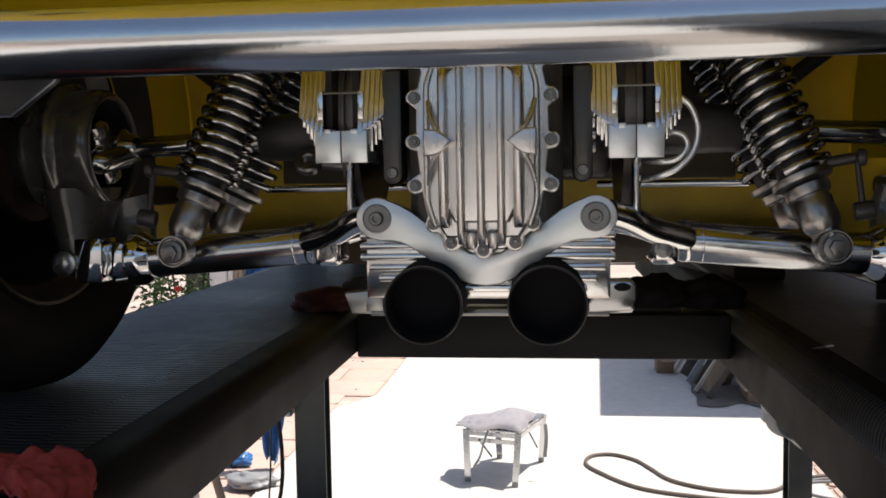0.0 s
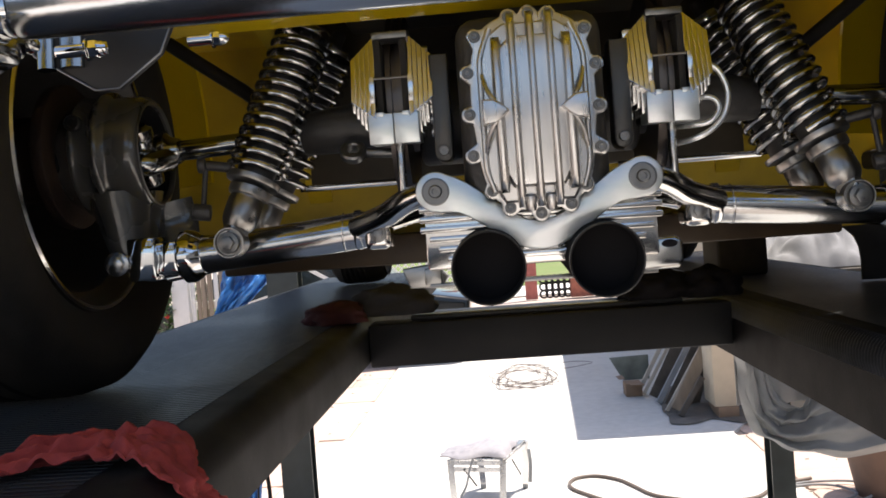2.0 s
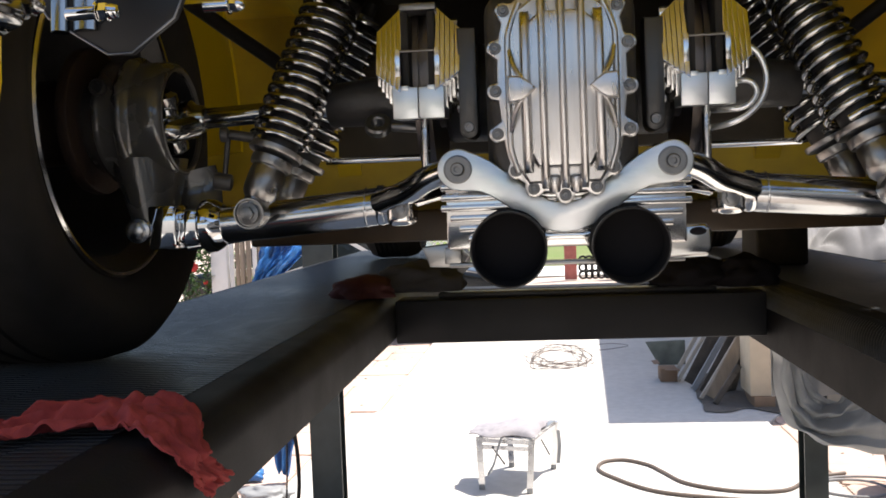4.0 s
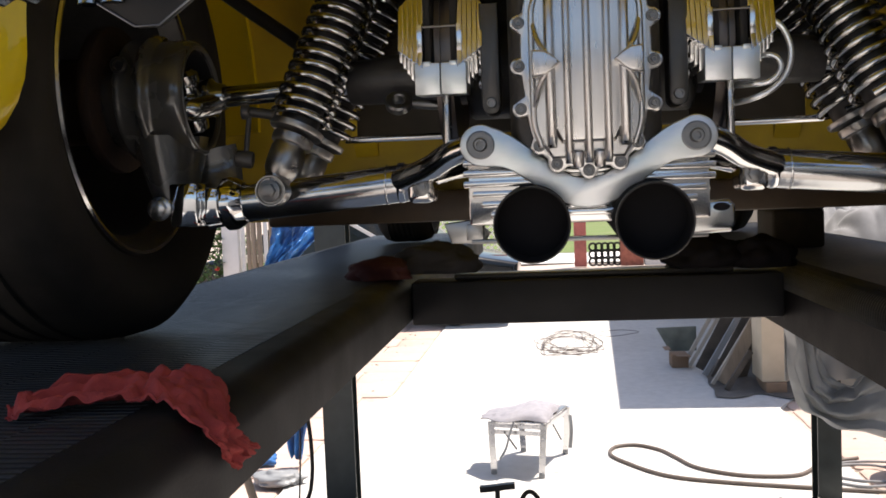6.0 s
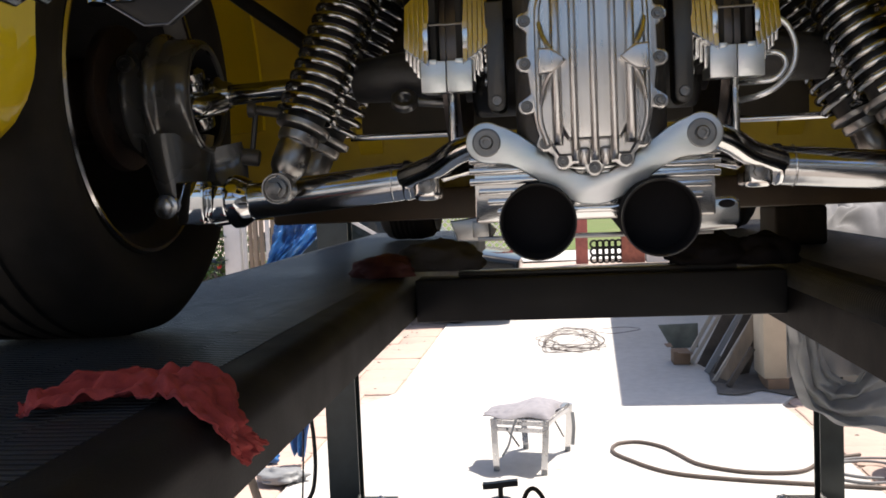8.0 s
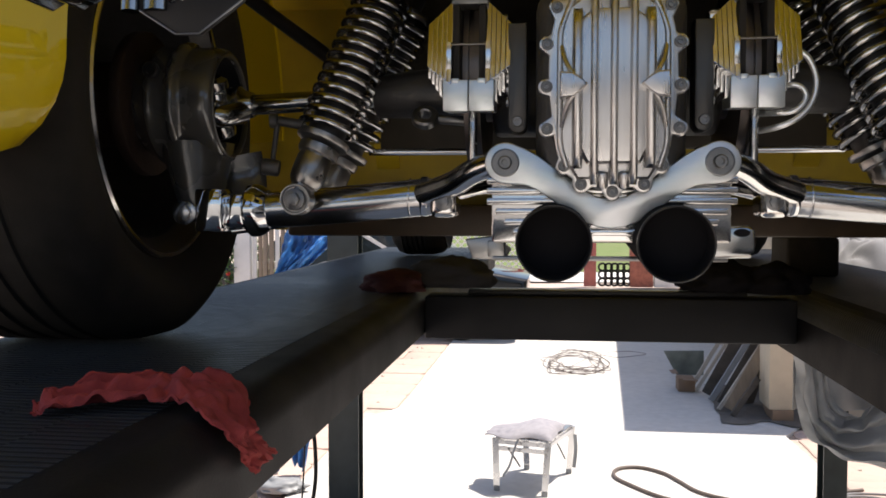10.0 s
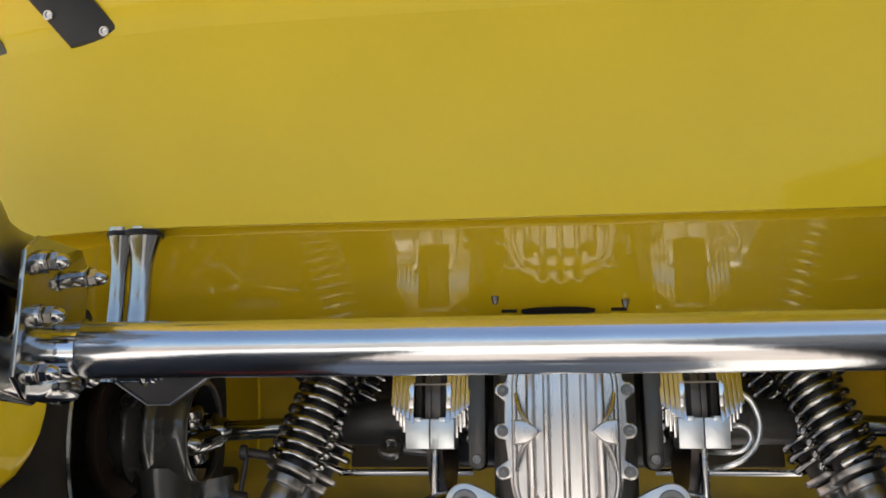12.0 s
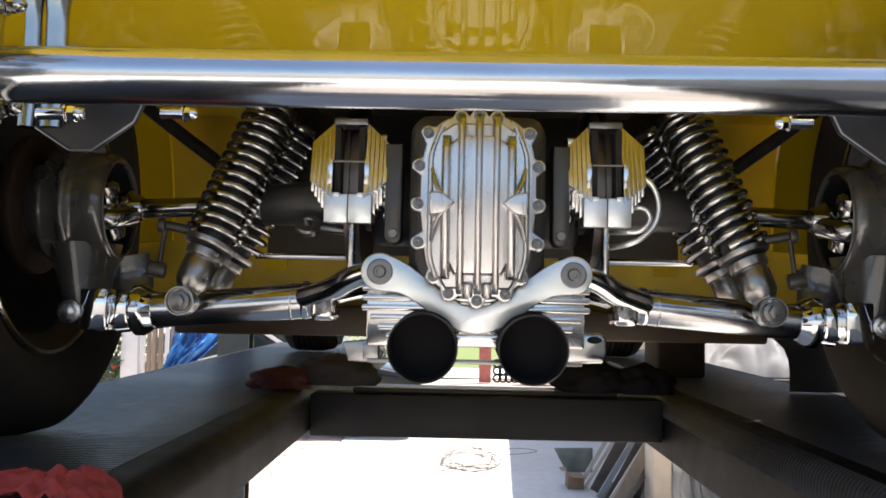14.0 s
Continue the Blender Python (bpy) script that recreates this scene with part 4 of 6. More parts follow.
def hanger_plate():
    """The satin plate with two ears and the ribbed block behind it."""
    wall = Matrix(((1, 0, 0, 0), (0, 0, 1, 0), (0, 1, 0, 0), (0, 0, 0, 1)))
    ear = [(0.14 + 0.0275 * math.cos(a), 1.72 + 0.0275 * math.sin(a)) for a in np.linspace(radians(-75), radians(122), 18)]
    upper = [(0.112, 1.738), (0.096, 1.729), (0.081, 1.718), (0.066, 1.707), (0.052, 1.697), (0.040, 1.687), (0.02, 1.675), (0.0, 1.672)]
    lower = [(0.0, 1.632), (0.018, 1.634), (0.0335, 1.640), (0.048, 1.648), (0.0625, 1.658), (0.076, 1.669), (0.088, 1.677), (0.099, 1.684), (0.11, 1.689), (0.122, 1.691), (0.135, 1.6915)]
    right = lower + ear + upper[:-1]
    left = [(-x, z) for x, z in reversed(right[1:])]
    outline = right + [upper[-1]] + left
    bm = bmesh.new()
    slab(bm, outline, 0.012, Matrix.Translation((0, 1.238, 0)) @ wall, 0.0018, 2, 60)
    plate = part("hanger_plate", bm, BRUSHED, car, "satin aluminium plate with two bolted ears", 50)
    for s in (-1, 1):
        bm = bmesh.new()
        lathe(bm, [(0.0192, 0), (0.0188, 0.002), (0.0172, 0.0024), (0.0168, 0.0012), (0.009, 0.0012)], Matrix.Translation((s * 0.14, 1.238, 1.72)) @ turned((0, -1, 0)), 28)
        lathe(bm, [(0.009, 0.0), (0.009, 0.009), (0.0075, 0.0105), (0.0045, 0.0105), (0.004, 0.005), (0, 0.005)], Matrix.Translation((s * 0.14, 1.238, 1.72)) @ turned((0, -1, 0)), 20)
        part("ear_bolt", bm, DARK_STEEL, plate, "round grey steel bolt and washer")
    bm = bmesh.new()
    box(bm, (-0.160, 1.262, 1.612), (0.160, 1.47, 1.70), 0.004)
    block = part("ribbed_block", bm, POLISHED, car, "polished ribbed aluminium crossmember block")
    for i, z in enumerate((1.697, 1.683, 1.669, 1.655, 1.641, 1.627)):
        x = 0.166 if i < 3 else 0.166 - (i - 2) * 0.012
        bm = bmesh.new()
        box(bm, (-x, 1.251, z - 0.005), (x, 1.475, z + 0.004), 0.0022)
        part("rib", bm, POLISHED, block)
    bm = bmesh.new()
    box(bm, (-0.160, 1.285, 1.586), (0.160, 1.315, 1.5915), 0.001)
    for x in (-0.155, 0.155):
        box(bm, (x - 0.012, 1.288, 1.5905), (x + 0.012, 1.312, 1.614), 0.002)
    part("under_plate", bm, DULL, block)
    bm = bmesh.new()
    slab(bm, [(-0.20, 1.615), (-0.155, 1.620), (-0.135, 1.60), (-0.145, 1.585), (-0.19, 1.587)], 0.03, Matrix.Translation((0, 1.30, 0)) @ wall, 0.004)
    part("tab", bm, DULL, block, "small dull bracket tab")
    bm = bmesh.new()
    slab(bm, [(0.13, 1.634), (0.186, 1.636), (0.194, 1.628), (0.194, 1.600), (0.188, 1.592), (0.13, 1.590)], 0.03, Matrix.Translation((0, 1.275, 0)) @ wall, 0.005, 3)
    tab = part("tab", bm, FITTING, block, "chrome bracket end with an oval slot")
    bm = bmesh.new()
    slab(bm, [(0.176 + 0.011 * math.cos(a), 1.626 + 0.0055 * math.sin(a)) for a in np.linspace(0, 2 * math.pi, 18, endpoint=False)], 0.004, Matrix.Translation((0, 1.2735, 0)) @ wall, 0.0008)
    part("slot", bm, SOOT_SHADE, tab, "dark oval slot")


def exhaust(x):
    bm = bmesh.new()
    c = Vector((x, 1.185, 1.6135))
    m = Matrix.Translation(c) @ turned((0, 1, 0.05))
    lathe(bm, [(0.046, 0.003), (0.0475, 0.0), (0.049, 0.003), (0.049, 0.42), (0.03, 0.5), (0.029, 0.5), (0.046, 0.40)], m, 48, True)
    ob = part("exhaust_tip", bm, SOOT_SHADE, car, "soot-black round exhaust tip")
    bm = bmesh.new()
    lathe(bm, [(0.047, 0.0), (0.0482, -0.0012), (0.0494, 0.0), (0.0494, 0.006), (0.0485, 0.006)], m, 48)
    part("rolled_edge", bm, IRON, ob)
    # Black disc added to stand in for the dark depth of the pipe.
    bm = bmesh.new()
    rod(bm, m @ Vector((0, 0, 0.052)), m @ Vector((0, 0, 0.056)), 0.0462, segments=32)
    part("dark_disc", bm, SOOT_SHADE, ob)


for s in (-1, 1):
    fender(s)
    wheel(s)
    carrier(s)
    halfshaft(s)
    lower_arm(s)
    coilover(s, (0.457, 1.345, 1.672), (0.333, 1.445, 2.01), 0.0415, 0.0060, 12.3, False)
    coilover(s, (0.478, 1.555, 1.665), (0.322, 1.625, 2.01), 0.0415, 0.0060, 12.3, True)
bm = bmesh.new()
box(bm, (-0.40, 1.70, 1.765), (0.40, 1.72, 2.085), 0.004)
box(bm, (-0.30, 1.40, 2.04), (0.30, 1.70, 2.06), 0.004)
part("axle_cage", bm, material("dark_grime", (0.075, 0.062, 0.042), 0.5, 0.0, 0.3, 16), car, "grimy dark sheet steel axle cage")
# Strip added across the hull's lower edge to keep it dark brown.
bm = bmesh.new()
box(bm, (-0.64, 1.90, 1.60), (0.64, 1.99, 1.665), 0.008)
part("crossmember", bm, material("dark_brown", (0.055, 0.033, 0.014), 0.45, 0.0, 0.3, 14, 0.02, 90), car, "dark brown crossmember added over the hull's lower edge")
for s in (-1, 1):
    bm = bmesh.new()
    pipe(bm, spline([(s * 0.67, 1.66, 2.07), (s * 0.57, 1.66, 1.995), (s * 0.495, 1.66, 1.94), (s * 0.45, 1.66, 1.90)], 5), 0.013, 12)
    part("diagonal_strut", bm, BLACK, car, "black diagonal frame strut")
differential()
hanger_plate()
caliper(-0.1935)
caliper(0.194)
exhaust(-0.0745)
exhaust(0.0795)

bm = bmesh.new()
lathe(bm, [(0.009, -0.006), (0.011, -0.008), (0.018, -0.008), (0.0205, -0.005), (0.0205, 0.005), (0.018, 0.008), (0.011, 0.008), (0.009, 0.006)], Matrix.Translation((-0.272, 1.40, 1.797)) @ turned((0.1, -1, 0.75)), 32, True)
rod(bm, (-0.252, 1.402, 1.795), (-0.20, 1.405, 1.790), 0.0075, soft=0.002)
part("eyelet", bm, DARK_STEEL, car, "dark steel eyelet")

# braided brake line beside one caliper
bm = bmesh.new()
L = [(0.215, 1.33, 1.876), (0.240, 1.31, 1.876), (0.252, 1.30, 1.871), (0.266, 1.30, 1.858), (0.275, 1.30, 1.830), (0.269, 1.30, 1.801), (0.250, 1.30, 1.780), (0.225, 1.305, 1.769), (0.205, 1.33, 1.766)]
pipe(bm, spline(L, 6), 0.0042, 10)
L = [(0.225, 1.33, 1.826), (0.240, 1.305, 1.826), (0.250, 1.30, 1.825), (0.258, 1.298, 1.819), (0.261, 1.298, 1.808), (0.254, 1.298, 1.796), (0.242, 1.30, 1.789), (0.225, 1.305, 1.788), (0.205, 1.33, 1.79)]
pipe(bm, spline(L, 6), 0.0038, 10)
part("brake_line", bm, BRAID, car, "bright braided brake line in a loop")

# tail tube and its end brackets
bm = bmesh.new()
rod(bm, (-0.432, 0.71, 1.873), (0.432, 0.71, 1.873), 0.0254, soft=0.003, segments=56)
bar = part("tail_tube", bm, TUBE, car, "straight chrome tube under the tail")
for s in (-1, 1):
    bm = bmesh.new()
    rod(bm, (s * 0.430, 0.71, 1.871), (s * 0.487, 0.71, 1.871), 0.021, soft=0.003, segments=40)
    part("end_collar", bm, CHROME, bar)


# Second chrome for the bar returns; a darker reflection is put in its colour.
CHROME_DARK = material("chrome_dark_reflection", (0.50, 0.49, 0.46), 0.36, 1.0, 0.25, 9)


def side_plate(s):
    turn = Matrix(((0, 0, 1, 0), (1, 0, 0, 0), (0, 1, 0, 0), (0, 0, 0, 1)))
    out = [(0.655, 1.845), (0.675, 1.828), (0.735, 1.826), (0.765, 1.842), (0.768, 1.955), (0.75, 1.975), (0.675, 1.972), (0.655, 1.955)]
    bm = bmesh.new()
    slab(bm, out, 0.005, Matrix.Translation((s * 0.467 - 0.0025, 0, 0)) @ turn, 0.0012)
    plate = part("bumper_bracket", bm, FITTING, car, "chrome bumper bracket plate with domed nuts")
    bm = bmesh.new()
    slab(bm, out, 0.005, Matrix.Translation((s * 0.494 - 0.0025, 0, 0)) @ turn, 0.0012)
    part("outer_plate", bm, FITTING, plate)
    for y, z in ((0.675, 1.948), (0.675, 1.900), (0.675, 1.850), (0.74, 1.946), (0.74, 1.896), (0.74, 1.850)):
        bm = bmesh.new()
        near = y < 0.7
        x = 0.454 if near else 0.451
        rod(bm, (s * 0.467, y, z), (s * x, y, z), 0.0105 if near else 0.0085, soft=0.0015, segments=20)
        acorn(bm, (s * x, y, z), (-s, 0, 0), 0.0078)
        part("domed_nut", bm, FITTING, plate)
    # the clamp that closes under the tube end
    bm = bmesh.new()
    out = [(0.535, 1.868), (0.515, 1.850), (0.495, 1.836), (0.472, 1.828), (0.452, 1.826), (0.441, 1.830), (0.437, 1.840), (0.440, 1.850), (0.46, 1.852), (0.50, 1.862)]
    slab(bm, [(s * u, v) for u, v in out], 0.05, Matrix.Translation((0, 0.675, 0)) @ Matrix(((1, 0, 0, 0), (0, 0, 1, 0), (0, 1, 0, 0), (0, 0, 0, 1))), 0.006, 3, 50)
    part("clamp", bm, FITTING, plate, "", 50)
    # flat bars that turn a tight corner outwards from the plate; the middle one stands further in
    for z0, z1, h, fore, inner, lean, stop in ((1.953, 1.984, 0.0325, 0.577, 0.4805, 0.0, 0.735), (1.915, 1.922, 0.0155, 0.585, 0.4905, 0.9, 0.66), (1.858, 1.871, 0.0300, 0.570, 0.4805, 0.0, 0.735)):
        bend = 0.024
        plan = [(1.06, fore + 0.124), (0.9, fore + 0.024), (0.68, fore), (0.57, fore), (inner + bend, fore)]
        plan += [(inner + bend - bend * math.sin(radians(a)), fore + bend - bend * math.cos(radians(a))) for a in range(15, 91, 15)]
        cut = len(plan) - 1
        plan += [(inner, fore + (stop - fore) * k / 8) for k in range(2, 9)]
        for name, run, mat in (("bumper_bar", plan[:cut + 1], CHROME), ("bar_return", plan[cut:], CHROME_DARK)):
            def place(u, v, run=run):
                k = min(int(u * (len(run) - 1) + 1e-6), len(run) - 1)
                x, y = run[k]
                back = max(0.0, min(1.0, (y - fore - 0.03) / 0.06)) if x < inner + 0.02 else 0.0
                ease = back * back * (3 - 2 * back)
                w = 2 * v - 1
                edge = 0.0025 * abs(w) ** 8
                face = 1.0 if x > inner + 0.005 else 0.0
                return Vector((s * (x + edge * (1 - face)), y + edge * face + lean * h * (1 - w) * 0.5 * face, z1 + (z0 - z1) * ease + w * h * (1 - 0.28 * ease)))

            bm = bmesh.new()
            grid(bm, len(run) - 1, 12, place)
            thick(bm, 0.005)
            part(name, bm, mat, plate, "chrome bumper bar" if name == "bumper_bar" else "bumper bar return coloured for a dark reflection", 50)


for s in (-1, 1):
    side_plate(s)
    # polished stays from the tube up to the body, each with a dark flared foot
    for x, wide in ((0.5025, 0.0095), (0.476, 0.0125)):
        x *= s
        bm = bmesh.new()
        line = [(x, 0.898 + 0.008 * min(1, k / 8), 1.86 + 0.176 * k / 16) for k in range(17)]
        pipe(bm, line, 0, section=[(wide * math.cos(a), 0.009 * math.sin(a)) for a in np.linspace(0, 2 * math.pi, 20, endpoint=False)], up=(0, 1, 0), radii=[1.0] * 12 + [1.04, 1.14, 1.32, 1.6, 1.7])
        stay = part("body_stay", bm, FITTING, car, "polished flared stay up to the body")
        bm = bmesh.new()
        rod(bm, (x, 0.906, 2.026), (x, 0.906, 2.032), wide * 1.8, soft=0.002, segments=24)
        part("gasket", bm, BLACK, stay, "black gasket ring")
    # gusset behind the tube end
    turn = Matrix(((1, 0, 0, 0), (0, 0, 1, 0), (0, 1, 0, 0), (0, 0, 0, 1)))
    bm = bmesh.new()
    slab(bm, [(s * 0.53, 1.90), (s * 0.515, 1.875), (s * 0.455, 1.836), (s * 0.43, 1.836), (s * 0.385, 1.868), (s * 0.37, 1.90)], 0.012, Matrix.Translation((0, 0.90, 0)) @ turn, 0.003)
    g = part("gusset", bm, BLACK, car, "dark three-cornered frame gusset")
    # Thin steel rod that stands in for the highlight on the gusset's edge.
    bm = bmesh.new()
    pipe(bm, [(s * u, 0.899, v) for u, v in ((0.53, 1.90), (0.515, 1.875), (0.455, 1.836), (0.43, 1.836), (0.385, 1.868), (0.37, 1.90))], 0.0011, 8)
    part("edge_highlight", bm, DARK_STEEL, g, "thin rod for the highlight along the edge")
    bm = bmesh.new()
    rod(bm, (s * 0.46, 0.83, 1.862), (s * 0.41, 0.83, 1.862), 0.0062, soft=0.002, segments=14)
    acorn(bm, (s * 0.43, 0.83, 1.862), (-s, 0, 0), 0.008)
    part("domed_nut", bm, CHROME, g)
    bm = bmesh.new()
    acorn(bm, (s * 0.34, 0.93, 1.884), (-s, 0, 0), 0.007)
    rod(bm, (s * 0.365, 0.93, 1.884), (s * 0.338, 0.93, 1.884), 0.006, segments=12)
    part("domed_nut", bm, CHROME, g)
    # yellow frame rail with a kick up over the axle
    bm = bmesh.new()
    sec = [(-0.025, -0.045), (0.025, -0.045), (0.025, 0.045), (-0.025, 0.045)]
    pipe(bm, spline([(s * 0.39, 1.33, 2.05), (s * 0.395, 1.45, 2.045), (s * 0.40, 1.6, 2.02), (s * 0.42, 1.8, 1.93), (s * 0.44, 2.02, 1.78)], 6), 0, section=sec)
    part("frame_rail", bm, UNDER, car, "yellow painted frame rail")
    bm = bmesh.new()
    rod(bm, (s * 0.16, 1.62, 1.758), (s * 0.40, 1.60, 1.757), 0.006, segments=12)
    part("rod", bm, CHROME, car)
    bm = bmesh.new()
    rod(bm, (s * 0.62, 4.15, 1.72), (s * 0.78, 4.15, 1.72), 0.19, soft=0.01, segments=40)
    fw = part("front_wheel", bm, DULL, car, "front wheel with a black tyre")
    tyre(fw, 0.59 * s, 0.80 * s, 4.15, 1.72, 0.276, 0.19)
# Boards added out of sight along the sills, to keep sun off the runways.
for s in (-1, 1):
    bm = bmesh.new()
    edge = s * (1.20 if s > 0 else 0.88)
    box(bm, (min(s * 0.72, edge), 1.78, 1.725), (max(s * 0.72, edge), 4.55, 1.765), 0.012)
    part("shade_board", bm, BLACK, car, "unseen black board added to shade the runway")
bm = bmesh.new()
arch = [(0.78, 1.628), (0.83, 1.608), (0.865, 1.59), (0.892, 1.565), (0.904, 1.535), (0.908, 1.50), (0.908, 1.446)]
slab(bm, arch + [(1.19, 1.446), (1.19, 1.73), (0.78, 1.73)], 0.012, Matrix(((1, 0, 0, 0), (0, 0, 1, 2.52), (0, 1, 0, 0), (0, 0, 0, 1))), 0.002)
part("splash_panel", bm, BLACK, car, "black arched splash panel under the shade board")
bm = bmesh.new()
rod(bm, (-0.6, 4.15, 1.72), (0.6, 4.15, 1.72), 0.03, soft=0.004)
part("front_axle", bm, BLACK, car)

# ---- things on the lift ----
def cloth(name, place, nu, nv, depth, mat, label, category):
    bm = bmesh.new()
    grid(bm, nu, nv, place)
    thick(bm, depth)
    return solid(name, bm, mat, label, category, angle=60)


RAG_LINE = spline([(-0.612, 0.905, RW_TOP + 0.004), (-0.585, 0.925, RW_TOP + 0.010), (-0.545, 0.962, RW_TOP + 0.012), (-0.497, 0.990, RW_TOP + 0.014), (-0.445, 0.982, RW_TOP + 0.010), (-0.408, 0.935, RW_TOP - 0.014), (-0.402, 0.958, RW_TOP - 0.042), (-0.401, 1.002, RW_TOP - 0.070)], 8)
RAG_HALF = [0.022, 0.036, 0.046, 0.064, 0.070, 0.042, 0.036, 0.046]


def red_rag(u, v):
    """A strip of cloth, crumpled on the runway, that hangs over its inner edge."""
    k = u * (len(RAG_LINE) - 1)
    i = min(int(k), len(RAG_LINE) - 2)
    p = RAG_LINE[i].lerp(RAG_LINE[i + 1], k - i)
    h = float(np.interp(u * 7, range(8), RAG_HALF))
    w = (v - 0.5) * 2
    h *= 1 + (0.3 * noise.noise((u * 4.5, 3 if w > 0 else 7, 3)) + 0.10 * noise.noise((u * 12, 3 if w > 0 else 7, 6))) * abs(w)
    hang = max(0.0, min(1.0, (u - 0.55) / 0.12))
    pleat = 0.5 + 0.5 * math.sin(w * 6.5 + 4 * noise.noise((u * 2.6, 0.7 * w, 4)) + 5 * u)
    second = 0.5 + 0.5 * math.sin(u * 30 + 5 * noise.noise((u * 3, w * 1.3, 8)) + 3 * w)
    fold = 0.013 * pleat**1.6 * (1 - w * w) ** 0.3 + 0.006 * second**2 * (1 - 0.7 * hang) + 0.016 * noise.noise((u * 6 + 2, w * 1.8, 1)) + 0.011 * noise.noise((u * 14, w * 4, 5)) * (1 - 0.5 * hang) + 0.005 * noise.noise((u * 32, w * 9, 2))
    fold += 0.010 * math.exp(-((u - 0.25) / 0.16) ** 2) * max(0.0, 0.4 + w) ** 0.7
    fold = 0.7 * fold + 0.006 * abs(noise.noise((u * 22, w * 3.5, 11))) + 0.004 * math.sin(u * 55 + 6 * noise.noise((u * 5, w * 2, 3)))
    q = p + Vector((0.010 * noise.noise((u * 4, w, 9)) * (1 - hang), w * h, 0))
    q += Vector((abs(fold) * 0.8 * hang, 0, abs(fold) * 1.0 * (1 - hang)))
    if hang > 0.5:
        q.z -= 0.010 * noise.noise((w * 2.5, 3, 1)) * u
    if hang < 0.3:
        q.z = max(q.z, RW_TOP + 0.006)
    return q


cloth("rag", red_rag, 110, 48, 0.003, RED_CLOTH, "crumpled red shop rag hanging over the runway edge", "rag")


def lump(name, centre, size, mat, label, category, seed):
    bm = bmesh.new()
    bmesh.ops.create_icosphere(bm, subdivisions=4, radius=1)
    for v in bm.verts:
        d = v.co.normalized()
        k = 1 + 0.35 * noise.noise(d * 1.7 + Vector((seed, 0, 0))) + 0.16 * noise.noise(d * 4.5 + Vector((0, seed, 0)))
        p = Vector((d.x * size[0], d.y * size[1], d.z * size[2])) * k
        p.z = max(p.z, -size[2] * 0.55)
        v.co = Vector(centre) + p
    return solid(name, bm, mat, label, category, angle=80)


lump("rag", (-0.50, 2.36, RW_TOP + 0.022), (0.09, 0.06, 0.036), material("dirty_red_cloth", (0.055, 0.012, 0.013), 0.95, 0, 0.2, 40), "crumpled dark red rag on the runway beside the crossbar", "rag", 3)
DIRTY = material("dirty_cloth", (0.010, 0.009, 0.010), 0.95, 0, 0.2, 40)
DIRTY.node_tree.nodes["Principled BSDF"].inputs["Specular IOR Level"].default_value = 0.05
lump("rag", (-0.345, 2.405, 1.478), (0.10, 0.05, 0.05), material("grey_cloth", (0.028, 0.026, 0.028), 0.95, 0, 0.25, 25, 0.05, 200), "crumpled grey rag on the crossbar", "rag", 7)
lump("rag", (0.33, 2.40, 1.475), (0.10, 0.05, 0.05), DIRTY, "dirty dark rag on the crossbar", "rag", 11)
lump("rag", (0.47, 2.40, 1.47), (0.08, 0.05, 0.05), DIRTY, "dirty dark rag on the crossbar", "rag", 15)

bm = bmesh.new()
box(bm, (0.64, 3.0, RW_TOP + 0.002), (0.80, 3.22, RW_TOP + 0.125), 0.012, I4, 3)
solid("wheel_chock", bm, RUBBER, "black rubber wheel chock on the runway", "wheel chock")

# ---- the yard ----
LEVEL["z"] = GROUND
stool = thing("step_stool", (-0.2, 5.65, 0), "folding aluminium step stool on the slab, with a cloth on top", "stool")
TOPZ = 0.315
FEET = {"fl": (-0.432, 5.519), "fr": (-0.144, 5.43), "bl": (-0.267, 5.988), "br": (0.003, 5.931)}
HEAD = {k: (x - 0.01 if x < -0.2 else x + 0.02, 5.69 + (y - 5.69) * 0.9) for k, (x, y) in FEET.items()}
for k, (x, y) in FEET.items():
    bm = bmesh.new()
    tx, ty = HEAD[k]
    pipe(bm, [(x, y, 0.012), ((x + tx) / 2, (y + ty) / 2, TOPZ / 2), (tx, ty, TOPZ)], 0, section=[(0.019, -0.012), (0.019, 0.012), (-0.019, 0.012), (-0.019, -0.012)], up=(0, 1, 0))
    leg = part("leg", bm, ALU_TUBE, stool)
    bm = bmesh.new()
    box(bm, (x - 0.018, y - 0.016, 0.0), (x + 0.018, y + 0.016, 0.032), 0.004)
    part("foot", bm, GREY_PLASTIC, leg)
for a, b, z in (("fl", "fr", 0.295), ("fl", "fr", 0.255), ("bl", "br", 0.295), ("bl", "br", 0.255), ("fl", "bl", 0.29), ("fr", "br", 0.29)):
    bm = bmesh.new()
    (ax, ay), (bx, by) = HEAD[a], HEAD[b]
    pipe(bm, [(ax, ay, z), ((ax + bx) / 2, (ay + by) / 2, z), (bx, by, z)], 0, section=[(0.007, -0.012), (0.007, 0.012), (-0.007, 0.012), (-0.007, -0.012)])
    part("rail", bm, ALU_TUBE, stool)
bm = bmesh.new()
slab(bm, [HEAD["fl"], HEAD["fr"], HEAD["br"], HEAD["bl"]], 0.012, Matrix.Translation((0, 0, TOPZ - 0.004)), 0.003)
part("platform", bm, ALU_TUBE, stool)
for a, b in (((-0.10, 5.86, 0.27), (-0.02, 5.90, 0.10)), ((-0.36, 5.50, 0.26), (-0.30, 5.70, 0.10))):
    bm = bmesh.new()
    rod(bm, a, b, 0.006, segments=8)
    part("brace", bm, DARK_STEEL, stool)
